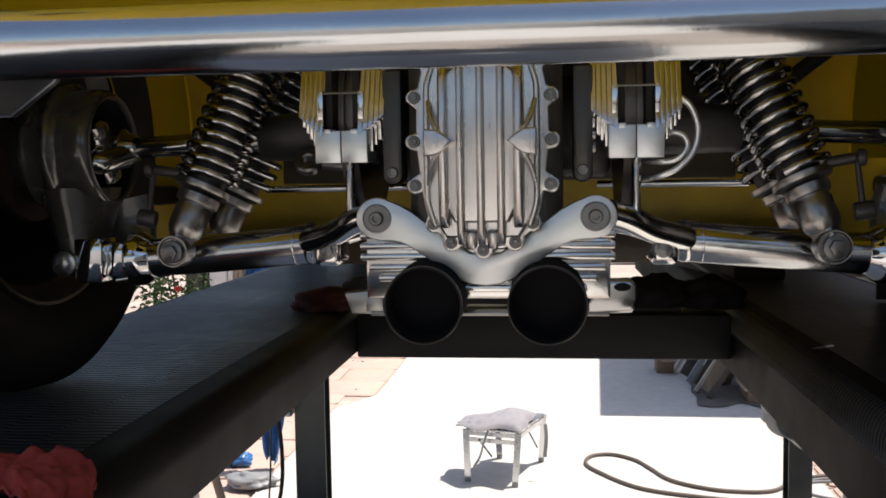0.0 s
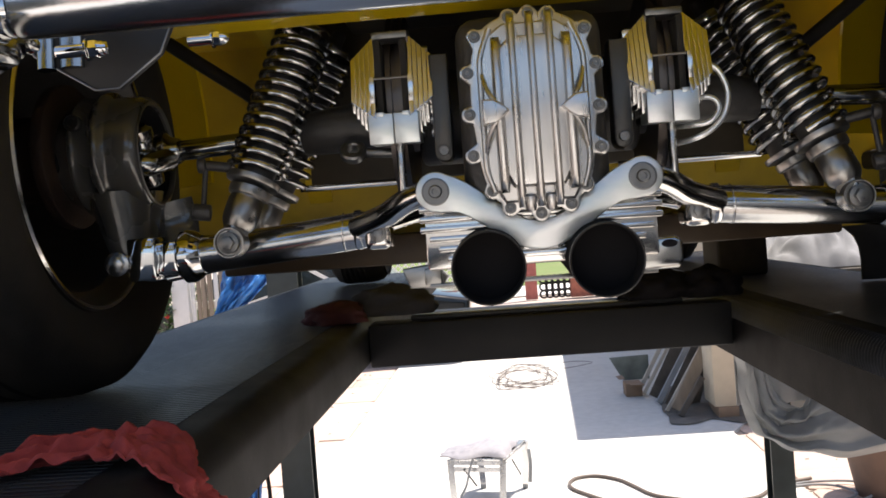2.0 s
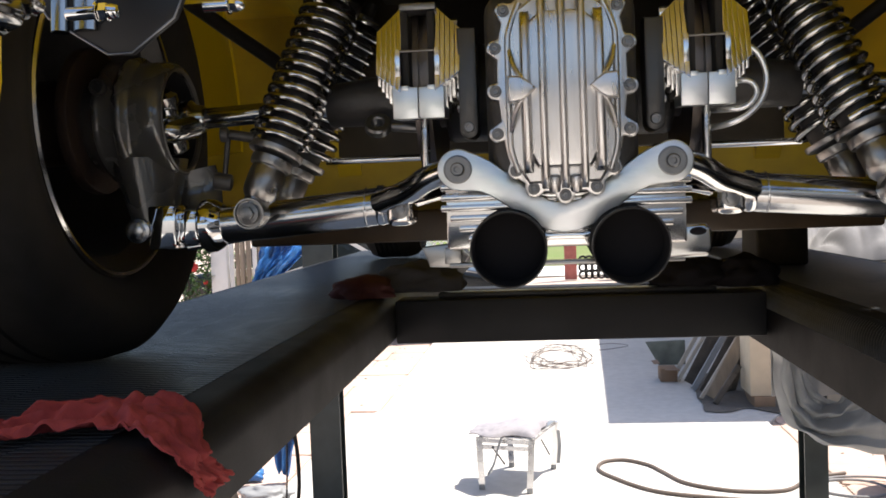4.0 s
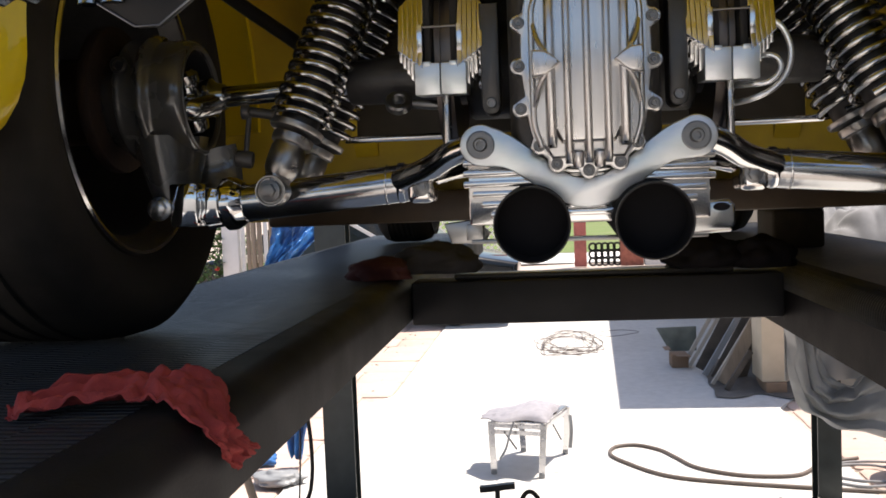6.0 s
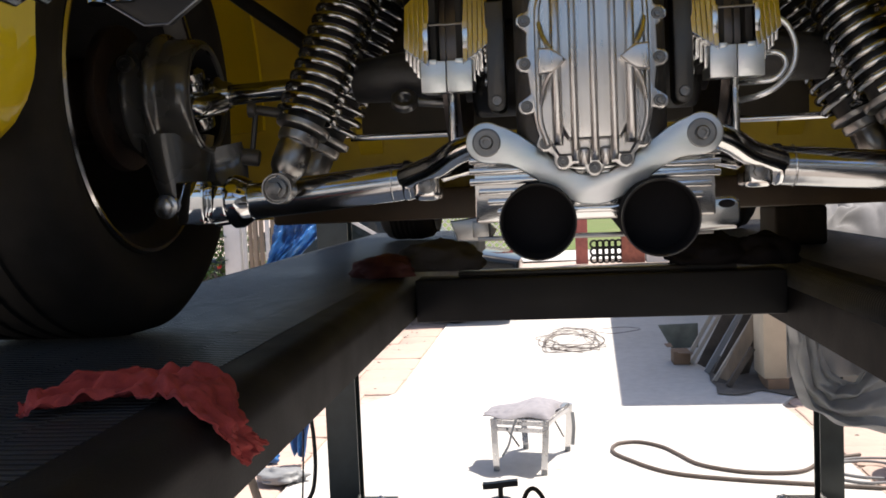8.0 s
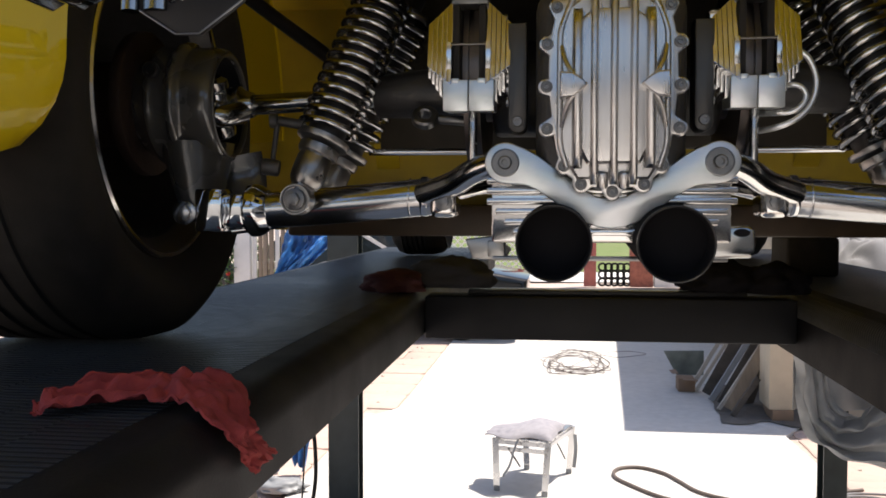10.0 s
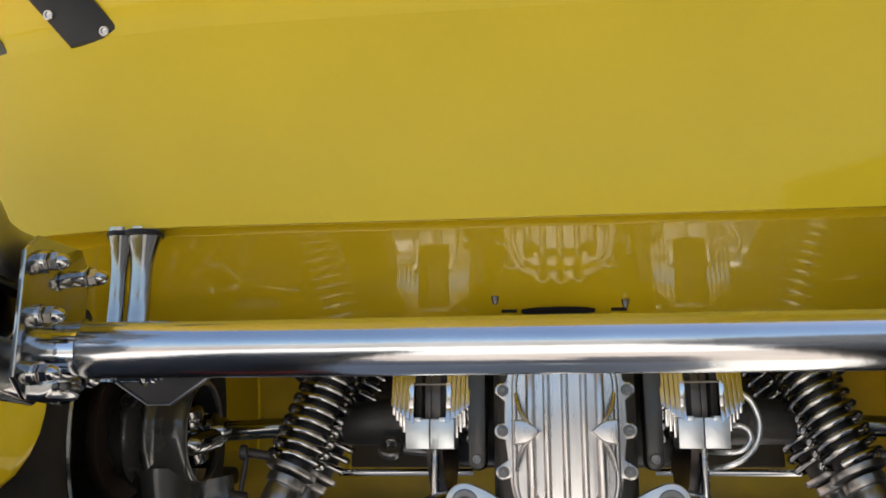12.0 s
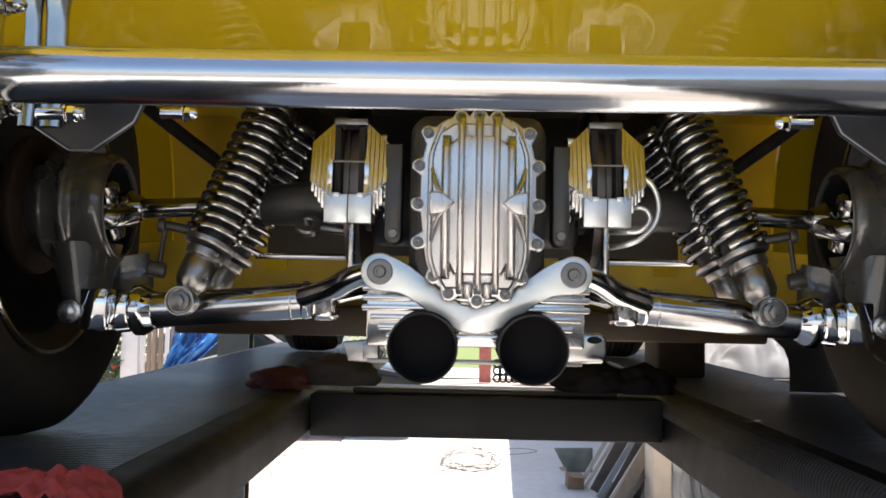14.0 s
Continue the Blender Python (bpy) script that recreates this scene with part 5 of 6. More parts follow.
def bundle(u, v):
    """A padded sheet, thick in the middle, that droops past one end of the stool."""
    a, b = 2 * u - 1, 2 * v - 1
    bulge = max(0.0, 1 - a * a) ** 0.5 * max(0.0, 1 - b * b) ** 0.5
    b *= 1 - 0.55 * max(0.0, -a - 0.1)
    x = -0.275 + 0.215 * a + 0.04 * b + 0.02 * noise.noise((v * 5, 1, u))
    y = 5.66 + 0.21 * b + 0.03 * math.sin(a * 5)
    crease = 0.012 * abs(noise.noise((u * 5, v * 2, 3))) + 0.004 * noise.noise((u * 12, v * 7, 5))
    return Vector((x, y, TOPZ + 0.020 + (0.042 + 0.040 * a) * bulge + crease * (0.3 + bulge) - 0.03 * max(0, -a - 0.75)))


cloth("cloth", bundle, 44, 36, 0.008, BUNDLE, "pale bundled cloth on the step stool", "cloth")
for line in ([(-0.30, 5.44, 0.335), (-0.325, 5.43, 0.27), (-0.35, 5.43, 0.18), (-0.39, 5.44, 0.11)], [(0.035, 5.60, 0.335), (0.04, 5.58, 0.25), (0.03, 5.57, 0.14)]):
    bm = bmesh.new()
    pipe(bm, spline(line, 5), 0, section=[(0.011, -0.002), (0.011, 0.002), (-0.011, 0.002), (-0.011, -0.002)])
    solid("strap", bm, GREY_PLASTIC, "grey webbing strap hanging from the bundled cloth", "strap")

# pump sprayer
spr = thing("pump_sprayer", (-0.31, 3.9, 0), "black-topped garden pump sprayer with a hose", "sprayer")
bm = bmesh.new()
lathe(bm, [(0, 0), (0.09, 0.0), (0.10, 0.02), (0.10, 0.24), (0.085, 0.29), (0.04, 0.31), (0, 0.31)], Matrix.Translation((-0.31, 3.9, 0)), 32)
part("tank", bm, WHITE_PAINT, spr, "pale plastic tank")
bm = bmesh.new()
lathe(bm, [(0, 0.30), (0.055, 0.30), (0.058, 0.35), (0.05, 0.375), (0, 0.38)], Matrix.Translation((-0.31, 3.9, 0)), 28)
part("pump_cap", bm, BLACK, spr, "black screw cap")
bm = bmesh.new()
rod(bm, (-0.31, 3.9, 0.37), (-0.31, 3.9, 0.43), 0.011)
pipe(bm, spline([(-0.385, 3.9, 0.435), (-0.35, 3.9, 0.437), (-0.31, 3.9, 0.442), (-0.27, 3.9, 0.447), (-0.235, 3.9, 0.45)], 4), 0, section=[(0.015, -0.012), (0.015, 0.012), (-0.015, 0.012), (-0.015, -0.012)])
part("handle", bm, BLACK, spr, "black pump handle")
bm = bmesh.new()
pipe(bm, spline([(-0.22, 3.9, 0.27), (-0.215, 3.9, 0.36), (-0.19, 3.9, 0.415), (-0.155, 3.9, 0.415), (-0.12, 3.9, 0.35), (-0.10, 3.9, 0.2), (-0.09, 3.85, 0.02)], 7), 0.01, 12)
part("hose", bm, RUBBER, spr, "black hose")

# hoses and cables on the slab
def lying(name, points, r, mat, label, category, steps=10):
    bm = bmesh.new()
    pipe(bm, spline([(x, y, r + 0.001) for x, y in points], steps), r, 10)
    return solid(name, bm, mat, label, category, angle=80)


lying("hose", [(2.0, 5.05), (1.7, 5.12), (1.365, 5.19), (0.892, 5.30), (0.577, 5.43), (0.363, 5.70), (0.285, 5.88), (0.33, 6.04), (0.464, 6.08), (0.60, 5.97), (0.68, 5.80), (0.764, 5.60), (0.90, 5.48), (1.08, 5.41), (1.325, 5.43), (1.515, 5.64), (1.75, 5.75)], 0.0115, HOSE, "tan garden hose looped on the concrete", "hose")
lying("cord", [(1.45, 5.5), (1.62, 5.62), (1.82, 5.6), (1.9, 5.42), (1.75, 5.3), (1.55, 5.38), (1.5, 5.55), (1.68, 5.68), (1.95, 5.66), (2.05, 5.5), (1.9, 5.3), (1.65, 5.22), (1.48, 5.3)], 0.008, WHITE_CLOTH, "loose pale cord coiled beside the post", "cord")
rng = random.Random(5)
pts, ang = [], 0.0
for i in range(64):
    ang += rng.uniform(0.45, 1.5) * (1 if (i // 21) % 2 else -1)
    r = rng.uniform(0.45, 1.05)
    pts.append((0.14 + 0.36 * r * math.cos(ang) + rng.uniform(-0.06, 0.06), 10.15 + 0.85 * r * math.sin(ang) + rng.uniform(-0.1, 0.1)))
pts += [(0.35, 10.6), (0.6, 10.5), (0.93, 10.77), (0.75, 10.95), (0.5, 10.85)]
bm = bmesh.new()
pipe(bm, spline([(x, y, 0.006 + 0.0006 * (i % 40)) for i, (x, y) in enumerate(pts)], 6), 0.0032, 6)
solid("cable", bm, CABLE, "loose tangle of thin dark extension cable on the concrete", "cable", angle=80)

# grey cover draped over the front of the lift
INNER = spline([(1.16, 4.52, 1.45), (1.18, 4.50, 1.0), (1.195, 4.47, 0.85), (1.255, 4.44, 0.755), (1.325, 4.44, 0.765), (1.40, 4.46, 0.85), (1.62, 4.50, 1.02), (1.85, 4.52, 1.2)], 12)
OUTER = spline([(0.985, 4.36, 1.45), (1.015, 4.34, 1.04), (1.025, 4.33, 0.86), (1.055, 4.32, 0.69), (1.15, 4.30, 0.60), (1.30, 4.30, 0.555), (1.50, 4.32, 0.51), (1.90, 4.36, 0.55)], 12)


def cover(u, v):
    """A sheet hung up at two ends; its folds run along the swag."""
    k = u * (len(INNER) - 1)
    i = min(int(k), len(INNER) - 2)
    a, b = INNER[i].lerp(INNER[i + 1], k - i), OUTER[i].lerp(OUTER[i + 1], k - i)
    p = a.lerp(b, v)
    w = v * 3.2 + 0.5 * noise.noise((u * 3, v * 2, 4)) + 0.5 * u
    deep = 0.060 * abs(math.sin(math.pi * w)) ** 1.4 * (0.7 + 0.6 * noise.noise((u * 4, w * 0.5, 8)))
    crease = 0.020 * noise.noise((u * 9, v * 7, 6)) + 0.008 * noise.noise((u * 25, v * 16, 2))
    tuck = 0.10 * max(0.0, v - 0.9) / 0.1
    return p + Vector((0.02 * noise.noise((u * 8, v * 5, 1)), -deep + crease + tuck, 0.02 * noise.noise((u * 10, v * 3, 5))))


cloth("cover_sheet", cover, 150, 110, 0.003, GREY_TARP, "pale grey cover sheet hanging in folds from the lift", "cover sheet")
cloth("cover_sheet", lambda u, v: Vector((1.06 + 0.9 * u, 4.62 + 0.03 * math.sin(u * 22), 1.48 - 0.75 * v)), 50, 12, 0.003, GREY_TARP, "grey cover sheet hanging behind the folded one", "cover sheet")
# Board added to shade the hanging cover; the bunched sheet lies on it.
bm = bmesh.new()
box(bm, (1.044, 3.95, 1.40), (2.35, 4.80, 1.42), 0.004)
solid("cover_shade_board", bm, DARK_TIMBER, "board added beside the runway to shade the cover", "plywood sheet")


def heap(u, v):
    """The same kind of sheet, bunched up on top of the runway."""
    a, b = 2 * u - 1, 2 * v - 1
    rise = max(0.0, 1 - a * a) ** 0.6 * max(0.0, 1 - b * b) ** 0.6
    lump_ = 0.08 + 0.06 * noise.noise((u * 3, v * 3, 2)) + 0.09 * abs(noise.noise((u * 6, v * 5, 3)))
    return Vector((1.33 + 0.25 * a, 4.30 + 0.30 * b, 1.426 + 1.7 * rise * lump_))


cloth("cover_sheet", heap, 60, 44, 0.003, WHITE_CLOTH, "white cover sheet bunched up beside the runway", "cover sheet")

# house at the side, its shade lies on the slab
house = thing("house", (2.1, 10.4, 0), "low beige stucco house with a wide eave", "house")
bm = bmesh.new()
box(bm, (2.15, 7.9, -0.05), (7.5, 13.6, 2.6), 0.01)
part("wall", bm, STUCCO, house)
bm = bmesh.new()
slab(bm, [(1.32, 7.62), (8.2, 7.62), (8.2, 14.3), (1.63, 14.3)], 0.18, Matrix.Translation((0, 0, 2.6)), 0.01)
part("roof", bm, GREY_PLASTIC, house)

# leaning boards, box and rubbish in the shade
PALE_BOARD = material("pale_bare_board", (0.50, 0.45, 0.38), 0.85, 0.0, 0.2, 10, 0.05, 40, stretch=(1, 1, 0.12))
def board(base, top, wide, deep, mat, label, far=2.3):
    base, top = Vector(base), Vector(top)
    end = base + (top - base) * far
    bm = bmesh.new()
    pipe(bm, [base, base.lerp(end, 0.5), end], 0, section=[(wide, -deep), (wide, deep), (wide * 0.9, deep * 1.15), (-wide * 0.9, deep * 1.15), (-wide, deep), (-wide, -deep)], up=(0, 1, 0))
    solid("board", bm, mat, label, "board", group="leaning boards")


board((1.156, 8.773, 0.02), (1.412, 8.873, 0.429), 0.018, 0.014, PALE_BOARD, "thin pale batten leaning in the shade")
board((1.196, 8.691, 0.02), (1.47, 8.791, 0.44), 0.015, 0.014, PALE_BOARD, "thin pale batten leaning in the shade")
board((1.265, 8.45, 0.03), (1.53, 8.55, 0.49), 0.062, 0.01, DARK_TIMBER, "dark weathered board leaning in the shade")
board((1.258, 8.257, 0.02), (1.578, 8.407, 0.495), 0.024, 0.014, GREY_PLASTIC, "narrow grey board leaning in the shade")
board((1.32, 8.05, 0.03), (1.63, 8.20, 0.53), 0.050, 0.01, DARK_TIMBER, "dark weathered board leaning in the shade")
board((1.263, 7.887, 0.02), (1.631, 8.037, 0.548), 0.014, 0.016, PALE_BOARD, "thin pale batten leaning in the shade")
board((1.345, 7.86, 0.03), (1.665, 8.0, 0.56), 0.052, 0.012, TIMBER, "wide bare plank leaning in the shade")
board((1.338, 7.673, 0.02), (1.529, 7.773, 0.27), 0.022, 0.016, DARK_TIMBER, "short dark offcut leaning in the shade", 1.15)
board((1.52, 8.0, 0.03), (1.72, 8.1, 0.56), 0.035, 0.012, DARK_TIMBER, "dark weathered board leaning in the shade")
crate = thing("crate", (1.7, 7.76, 0), "tall beige box on a brown plinth beside the boards", "box")
bm = bmesh.new()
box(bm, (1.600, 7.575, 0.095), (1.80, 7.95, 1.1), 0.008)
part("body", bm, STUCCO, crate)
bm = bmesh.new()
box(bm, (1.628, 7.565, 0.0), (1.79, 7.93, 0.094), 0.006)
part("plinth", bm, CARDBOARD, crate, "brown plinth")
bm = bmesh.new()
box(bm, (1.035, 8.70, 0), (1.19, 8.90, 0.125), 0.006, I4)
slab(bm, [(1.034, 8.69), (1.034, 8.90), (0.975, 8.88), (0.98, 8.70)], 0.005, Matrix.Translation((0, 0, 0.11)) @ Matrix.Rotation(-0.06, 4, "Y"))
slab(bm, [(1.07, 8.69), (1.19, 8.69), (1.20, 8.60), (1.075, 8.61)], 0.005, Matrix.Translation((0, 0, 0.122)))
solid("cardboard_box", bm, CARDBOARD, "small open brown cardboard box on the slab", "box")
bm = bmesh.new()
slab(bm, [(1.13, 0.0), (1.40, 0.0), (1.40, 0.25), (1.0, 0.24)], 0.03, Matrix(((1, 0, 0, 0), (0, 0, 1, 9.6), (0, 1, 0, 0), (0, 0, 0, 1))), 0.004)
solid("panel", bm, material("grey_green_board", (0.20, 0.22, 0.19), 0.8, 0, 0.3, 8, 0.03, 60), "low dark panel standing on edge behind the boards", "panel")
# Dark layer added for the dark soil and the shadow under the boards.
def ground_shade(u, v):
    x, y = 1.22 + 0.9 * u, 7.45 + 1.6 * v
    x += 0.22 * noise.noise((v * 4, 2, 1)) * (1 - u)
    y += 0.22 * noise.noise((u * 4, 5, 1)) * (1 - v)
    return Vector((x + 0.1 * v, y, 0.012 + 0.08 * max(0, noise.noise((u * 4, v * 5, 1))) * min(1, 6 * u, 6 * v, 6 * (1 - v)) ))
cloth("shade_sheet", ground_shade, 30, 30, 0.004, material("dark_soil_shade", (0.16, 0.14, 0.12), 0.9, 0, 0.25, 14, 0.06, 40), "dark layer for the soil and shadow under the boards", "sheet")

pot = thing("flower_pot", (2.05, 5.45, 0), "brown plant pot standing on the soil", "pot")
bm = bmesh.new()
lathe(bm, [(0, 0), (0.13, 0), (0.20, 0.36), (0.215, 0.36), (0.215, 0.41), (0.19, 0.41), (0.17, 0.3), (0, 0.3)], Matrix.Translation((2.05, 5.45, -0.02)), 36)
part("pot", bm, POT, pot)

# power unit, cable and hose on one post
unit = thing("power_unit", (-1.36, 4.78, 0.5), "grey lift motor box fixed to the post, with a hanging hose", "motor")
bm = bmesh.new()
box(bm, (-1.42, 4.74, 0.58), (-1.293, 4.84, 0.80), 0.01)
part("box", bm, ALU_TUBE, unit)
bm = bmesh.new()
pipe(bm, spline([(-1.36, 4.74, 0.57), (-1.335, 4.70, 0.42), (-1.335, 4.69, 0.25), (-1.37, 4.69, 0.12), (-1.48, 4.68, 0.05), (-1.66, 4.72, 0.03), (-1.74, 4.9, 0.03)], 7), 0.011, 10)
part("hose", bm, RUBBER, unit)
bm = bmesh.new()
pipe(bm, spline([(-1.40, 4.74, 0.57), (-1.395, 4.70, 0.40), (-1.40, 4.68, 0.22), (-1.42, 4.66, 0.05), (-1.5, 4.6, 0.02)], 6), 0.005, 8)
part("cable", bm, BLACK, unit)

# blue tarps, metal leg and white thing beside the slab
def tarp_corner(u, v):
    """A corner of a tarpaulin that hangs in tight folds and ends in a point."""
    w = 1 - 0.75 * max(0.0, v - 0.55) / 0.45
    x = -1.70 + (u - 0.55) * 0.22 * w
    return Vector((x, 5.7 + 0.035 * math.sin(u * 15 + 4 * v) + 0.03 * noise.noise((u * 6, v * 7, 0)), 0.75 - 0.70 * v + 0.03 * math.sin(u * 6)))


cloth("tarp", tarp_corner, 30, 40, 0.002, TARP, "hanging corner of a blue tarpaulin", "tarpaulin")
lump("bag", (-1.95, 5.75, 0.03), (0.09, 0.07, 0.05), TARP, "crumpled blue plastic bag on the soil", "bag", 21)
lump("bag", (-1.72, 5.35, 0.03), (0.16, 0.10, 0.05), GREY_PLASTIC, "crumpled grey plastic bag on the soil", "bag", 27)
bm = bmesh.new()
rod(bm, (-1.585, 4.6, 0.0), (-1.86, 4.75, 0.75), 0.022, soft=0.003)
solid("pole", bm, TIMBER, "leaning weathered timber pole", "pole")
bm = bmesh.new()
box(bm, (-1.83, 4.6, 0.0), (-1.775, 4.66, 0.5), 0.006)
solid("stake", bm, WHITE_PAINT, "short white painted timber stake", "stake")
bm = bmesh.new()
rod(bm, (-1.97, 5.72, -0.02), (-1.97, 5.72, 0.80), 0.02, soft=0.004)
rod(bm, (-1.99, 5.72, 0.755), (-1.55, 5.72, 0.755), 0.014, soft=0.004)
solid("trestle", bm, POST, "thin metal trestle that carries a tarpaulin", "trestle")

# left boundary: bush, white post, lattice, tarp and a dark parked car far behind
def lattice(name, x0, x1, y, z0, z1, mat, label, step=0.09, slope=True):
    f = thing(name, ((x0 + x1) / 2, y, z0), label, "fence")
    n = 0
    for sgn in (1, -1):
        k = z1 - z0
        x = x0 - k
        while x < x1:
            a, b = (x, z0), (x + k, z1)
            ax = max(a[0], x0)
            bx = min(b[0], x1)
            if bx - ax > 0.02:
                za, zb = z0 + (ax - x), z0 + (bx - x)
                if sgn < 0:
                    za, zb = z1 - (za - z0), z1 - (zb - z0)
                bm = bmesh.new()
                d = Vector((bx - ax, 0, zb - za))
                m = Matrix.Translation((ax, y + sgn * 0.006, za)) @ Matrix.Rotation(-math.atan2(d.z, d.x), 4, "Y")
                box(bm, (0, -0.004, -0.014), (d.length, 0.004, 0.014), 0, m)
                part("slat", bm, mat, f)
                n += 1
            x += step
    return f


bm = bmesh.new()
box(bm, (-2.95, 7.96, -0.02), (-2.80, 8.08, 2.0), 0.008)
solid("fence_post", bm, WHITE_PAINT, "white painted timber fence post", "post")
fence = thing("fence", (-2.6, 8.02, 0), "weathered paling fence with gaps", "fence")
random.seed(12)
for i in range(9):
    bm = bmesh.new()
    x = -2.79 + i * 0.052
    box(bm, (x, 8.0 + random.uniform(-0.02, 0.02), 0.0), (x + 0.036, 8.03, 1.8 + random.uniform(-0.1, 0.1)), 0.003)
    part("paling", bm, TIMBER if i % 4 else WHITE_PAINT, fence)
bm = bmesh.new()
box(bm, (-2.8, 8.05, 1.15), (-2.3, 8.09, 1.22), 0.004)
part("rail", bm, WHITE_PAINT, fence)
def tarp_pile(u, v):
    """Crumpled sheet; its outer edge slants inwards on the way down."""
    n = noise.noise((u * 5, v * 7, 2)) + 0.6 * noise.noise((u * 11, v * 15, 5)) + 0.3 * noise.noise((u * 25, v * 30, 6))
    z = 1.56 - 1.56 * v + 0.10 * noise.noise((u * 4, 0, 3)) * (1 - v)
    left = -2.46 + 0.35 * max(0.0, z - 1.15)
    right = -2.19 + 0.92 * (z - 1.16) if z > 1.0 else -2.33
    return Vector((left + (right - left) * u + 0.03 * noise.noise((v * 9, u * 3, 7)), 7.65 - 0.45 * v + 0.13 * n, z))


cloth("tarp", tarp_pile, 60, 90, 0.002, TARP, "crumpled blue tarpaulin draped over a pile", "tarpaulin")

parked = thing("parked_car", (-2.3, 12.5, 0), "dark parked car with a pale window line", "car")
bm = bmesh.new()
prof = [(-2.1, 0.35), (2.1, 0.35), (2.15, 0.8), (1.3, 0.95), (0.7, 1.42), (-0.9, 1.45), (-1.5, 1.0), (-2.1, 0.9)]
slab(bm, prof, 1.7, Matrix.Translation((-2.6, 13.3, 0)) @ Matrix(((1, 0, 0, 0), (0, 0, -1, 0), (0, 1, 0, 0), (0, 0, 0, 1))), 0.08, 4)
part("body", bm, TINT, parked)
# The hood strip paints in a sunlit edge; pillar and window line are trim.
for n, line in (("hood_sunlit_edge", [(-3.35, 11.585, 0.90), (-3.05, 11.585, 0.985), (-2.83, 11.585, 1.035), (-2.55, 11.585, 1.075)]), ("pillar", [(-2.9, 11.585, 1.42), (-2.82, 11.585, 1.22), (-2.74, 11.585, 1.07)]), ("window_trim", [(-2.62, 11.585, 1.40), (-2.45, 11.585, 1.30), (-2.2, 11.585, 1.15)])):
    bm = bmesh.new()
    pipe(bm, spline(line, 5), 0, section=[(0.012, -0.022), (0.012, 0.022), (-0.012, 0.022), (-0.012, -0.022)] if n != "pillar" else [(0.008, -0.008), (0.008, 0.008), (-0.008, 0.008), (-0.008, -0.008)])
    part(n, bm, WHITE_PAINT, parked, "pale strip for painted trim and sunlit hood edge")
for dx in (-1.3, 1.3):
    for y in (11.7, 13.2):
        bm = bmesh.new()
        rod(bm, (-2.6 + dx, y, 0.33), (-2.6 + dx, y + 0.2, 0.33), 0.33, soft=0.03, segments=32)
        part("wheel", bm, RUBBER, parked)


def bush(name, centre, size, count, label, flowers):
    t = thing(name, (centre[0], centre[1], 0), label, "shrub")
    rng = random.Random(41)
    bm = bmesh.new()
    for i in range(9):
        a = i * 0.7
        rod(bm, (centre[0] + 0.05 * math.cos(a), centre[1] + 0.05 * math.sin(a), -0.02), (centre[0] + size[0] * 0.6 * math.cos(a), centre[1] + size[1] * 0.6 * math.sin(a), centre[2] + size[2] * 0.5), 0.012, 0.005, segments=6)
    part("stem", bm, DARK_TIMBER, t)
    bm = bmesh.new()
    for i in range(count):
        d = Vector((rng.gauss(0, 1), rng.gauss(0, 1), rng.gauss(0, 1))).normalized()
        k = (0.45 + 0.55 * rng.random() ** 0.5) * (1 + 0.3 * noise.noise(d * 2.5))
        c = Vector(centre) + Vector((d.x * size[0], d.y * size[1], d.z * size[2])) * k
        w = rng.uniform(0.02, 0.04)
        m = Matrix.Translation(c) @ Euler((rng.uniform(-1, 1), rng.uniform(-1, 1), rng.uniform(0, 6.28))).to_matrix().to_4x4()
        vs = [bm.verts.new(m @ Vector(p)) for p in ((0, -w, 0), (w * 0.55, 0, 0.006), (0, w * 1.3, 0), (-w * 0.55, 0, 0.006))]
        bm.faces.new(vs)
    part("crown", bm, LEAF, t)
    for x, y, z, r in flowers:
        bm = bmesh.new()
        for k in range(14):
            a, e = k * 2.4, 0.15 + 0.08 * k
            m = Matrix.Translation((x, y, z)) @ Matrix.Rotation(a, 4, "Y") @ Matrix.Rotation(e - 0.9, 4, "X")
            vs = [bm.verts.new(m @ Vector(p) * 1.0) for p in ((0, 0, 0), (r * 0.5, -0.02, r * 0.6), (0, 0, r * 1.1), (-r * 0.5, 0.02, r * 0.6))]
            bm.faces.new(vs)
        part("flower", bm, FLOWER, t, "red flower")


bush("flower_bush", (-3.25, 8.3, 0.95), (0.5, 0.45, 0.95), 3800, "green leafy bush with red flowers", [(-3.07, 7.85, 1.26, 0.045), (-2.98, 7.9, 1.12, 0.02), (-3.2, 7.85, 0.9, 0.03)])

# far end of the driveway: lawn, lattice, red posts, planter
bm = bmesh.new()
grid(bm, 10, 10, lambda u, v: Vector((-9 + 18 * u, 24.5 + 60 * v * v, 0.01 + 0.02 * noise.noise((u * 6, v * 6, 0)))))
solid("lawn", bm, GRASS, "sunlit green lawn", "lawn", kind="stuff")
bm = bmesh.new()
grid(bm, 8, 4, lambda u, v: Vector((-9 + 18 * u, 21.2 + 3.2 * v, 0.006)))
solid("path", bm, CONCRETE, "pale concrete path across the lawn", "path", kind="structure")
lattice("lattice_fence", -2.6, -0.86, 20.2, 0.0, 1.1, WHITE_PAINT, "white diamond lattice fence panel", 0.16)
for x, w in ((-0.76, 0.12), (0.60, 0.26)):
    bm = bmesh.new()
    box(bm, (x - w / 2, 20.1, 0), (x + w / 2, 20.25, 2.2), 0.01)
    solid("post", bm, RED_PAINT, "red-brown painted timber post", "post", group="red posts")
bm = bmesh.new()
box(bm, (1.44, 20.0, 0), (1.92, 20.3, 0.9), 0.01)
solid("planter", bm, BRICK, "low red brick planter wall", "planter")
bm = bmesh.new()
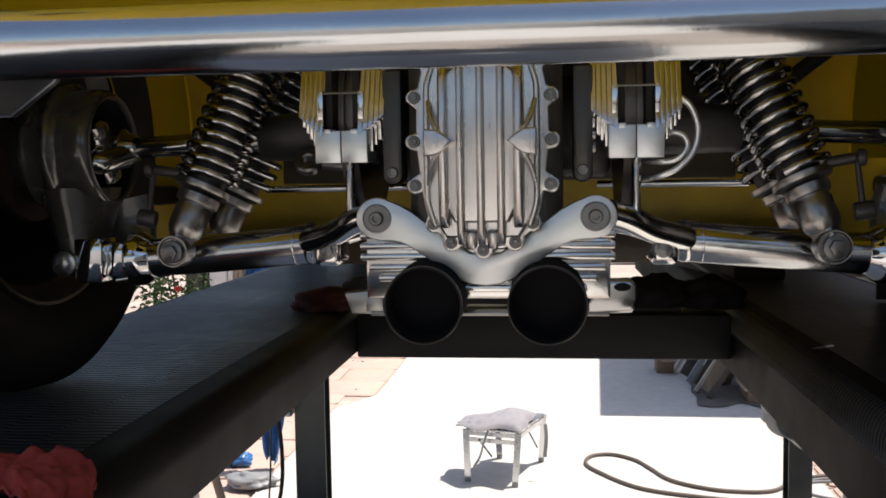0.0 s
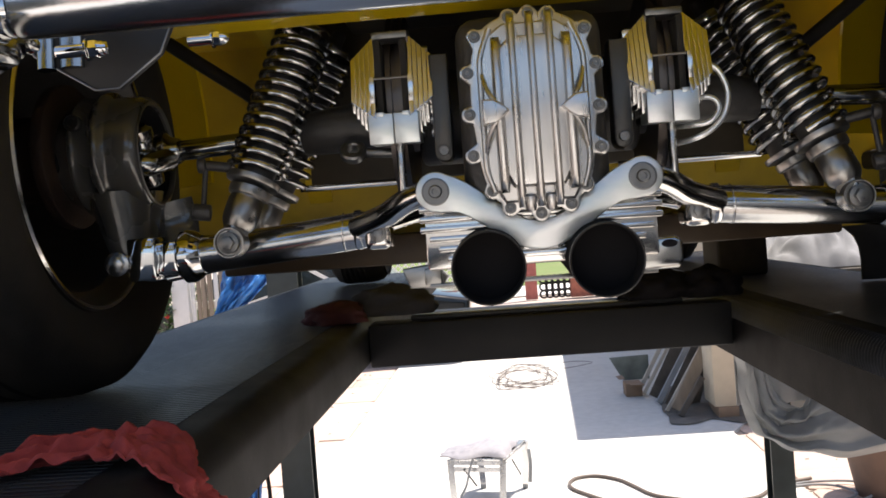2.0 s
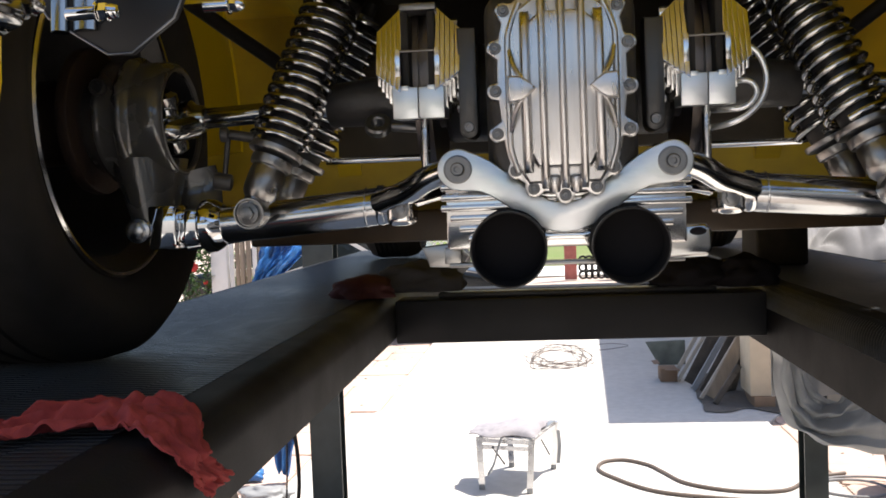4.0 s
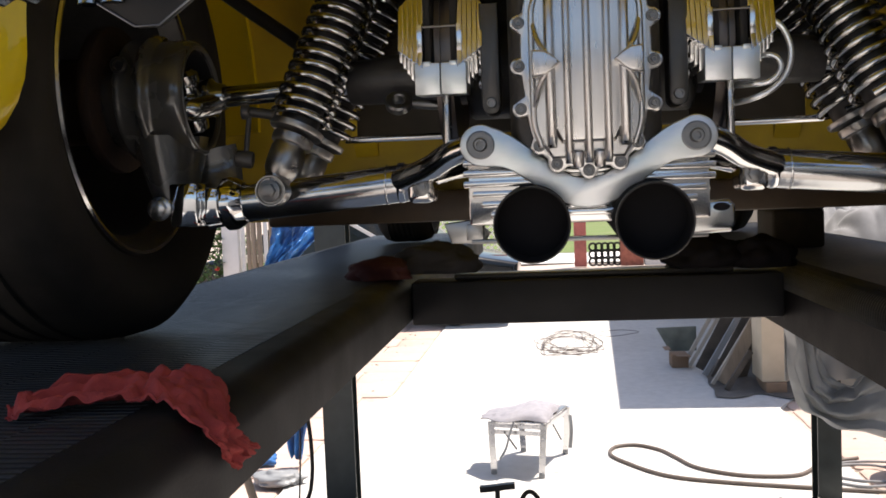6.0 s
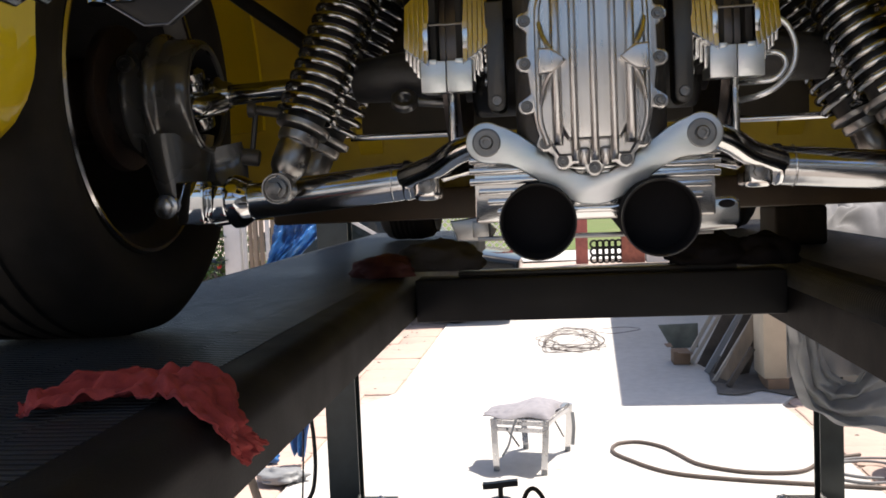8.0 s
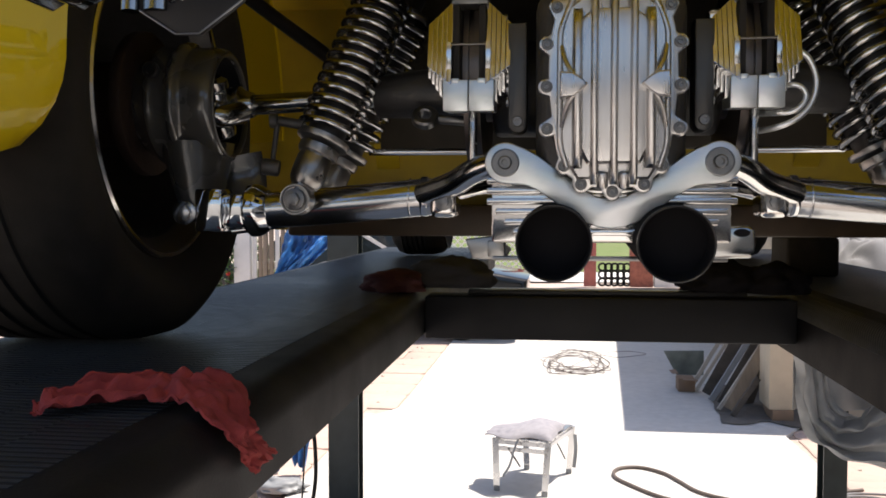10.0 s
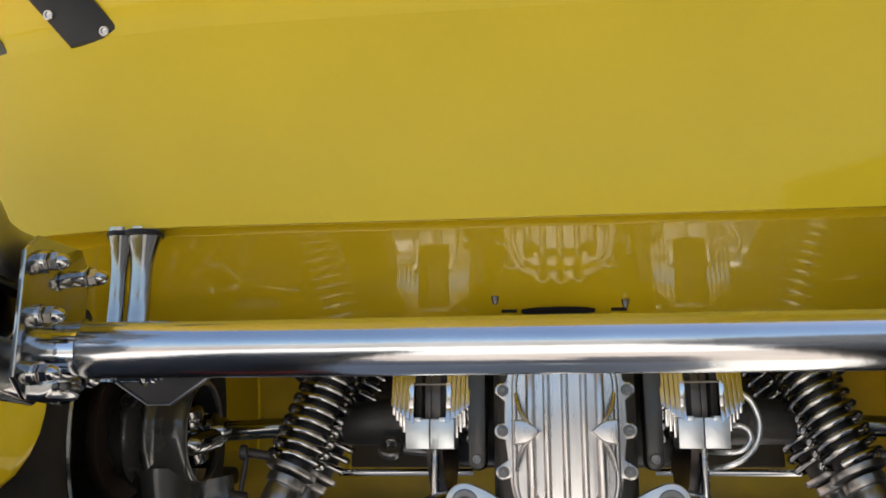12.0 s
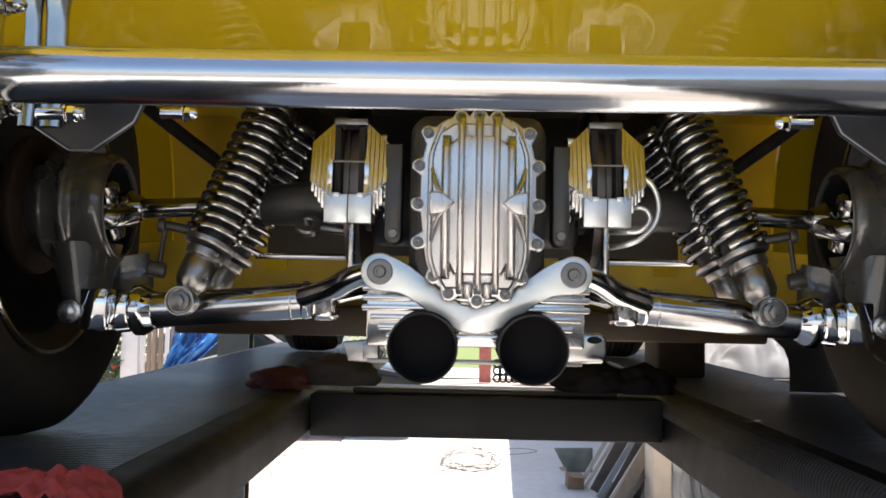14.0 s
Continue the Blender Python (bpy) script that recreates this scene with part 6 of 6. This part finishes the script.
for i in range(5):
    for j in range(3):
        lathe(bm, [(0.055, -0.01), (0.10, -0.01), (0.10, 0.01), (0.055, 0.01)], Matrix.Translation((0.86 + 0.13 * i, 20.1, 0.10 + 0.16 * j)) @ turned((0, 1, 0)), 20, True)
solid("iron_grille", bm, BLACK, "dark wrought iron grille of rings", "grille")
bm = bmesh.new()
box(bm, (1.95, 20.0, 0), (2.6, 20.3, 1.1), 0.01)
solid("pillar", bm, WHITE_PAINT, "white rendered pillar", "pillar")

# flagstones beside the slab, uneven and with open joints
paving = tagged(new("paving"), "pinkish weathered stone paving with open joints", "paving", kind="structure")
FLAG = material("pink_flagstone", (0.58, 0.43, 0.36), 0.9, 0.0, 0.15, 14, 0.06, 50, second=(0.46, 0.36, 0.31), mix_scale=3)
rng = random.Random(23)
for x_in, x_end, y, y_end, mirror in ((-1.43, -2.75, 7.75, 14.2, 1), (-1.69, -2.75, 5.0, 7.6, 1), (1.70, 2.65, 5.2, 7.45, -1)):
    while y < y_end:
        dy = rng.uniform(0.32, 0.62)
        x, rest = x_in, abs(x_end - x_in)
        while rest > 0.15:
            dx = min(rest, rng.uniform(0.35, 0.7))
            corners = [(x, y), (x - mirror * dx, y), (x - mirror * dx, y + dy), (x, y + dy)]
            mid = (x - mirror * dx / 2, y + dy / 2)
            ring = []
            for (ax, ay), (bx, by) in zip(corners, corners[1:] + corners[:1]):
                for t in (0.06, 0.5, 0.94):
                    px, py = ax + (bx - ax) * t, ay + (by - ay) * t
                    k = 0.975 + rng.uniform(-0.02, 0.015)
                    ring.append((mid[0] + (px - mid[0]) * k, mid[1] + (py - mid[1]) * k))
            top = rng.uniform(-0.020, -0.010)
            bm = bmesh.new()
            low = [bm.verts.new((px, py, -0.06)) for px, py in ring]
            high = [bm.verts.new((px, py, top - 0.006)) for px, py in ring]
            face = [bm.verts.new((mid[0] + (px - mid[0]) * 0.97, mid[1] + (py - mid[1]) * 0.97, top)) for px, py in ring]
            for p, q in ((low, high), (high, face)):
                for i in range(len(p)):
                    bm.faces.new((p[i], p[(i + 1) % len(p)], q[(i + 1) % len(p)], q[i]))
            bm.faces.new(face)
            part("flagstone", bm, FLAG, paving)
            x -= mirror * dx
            rest -= dx
        y += dy
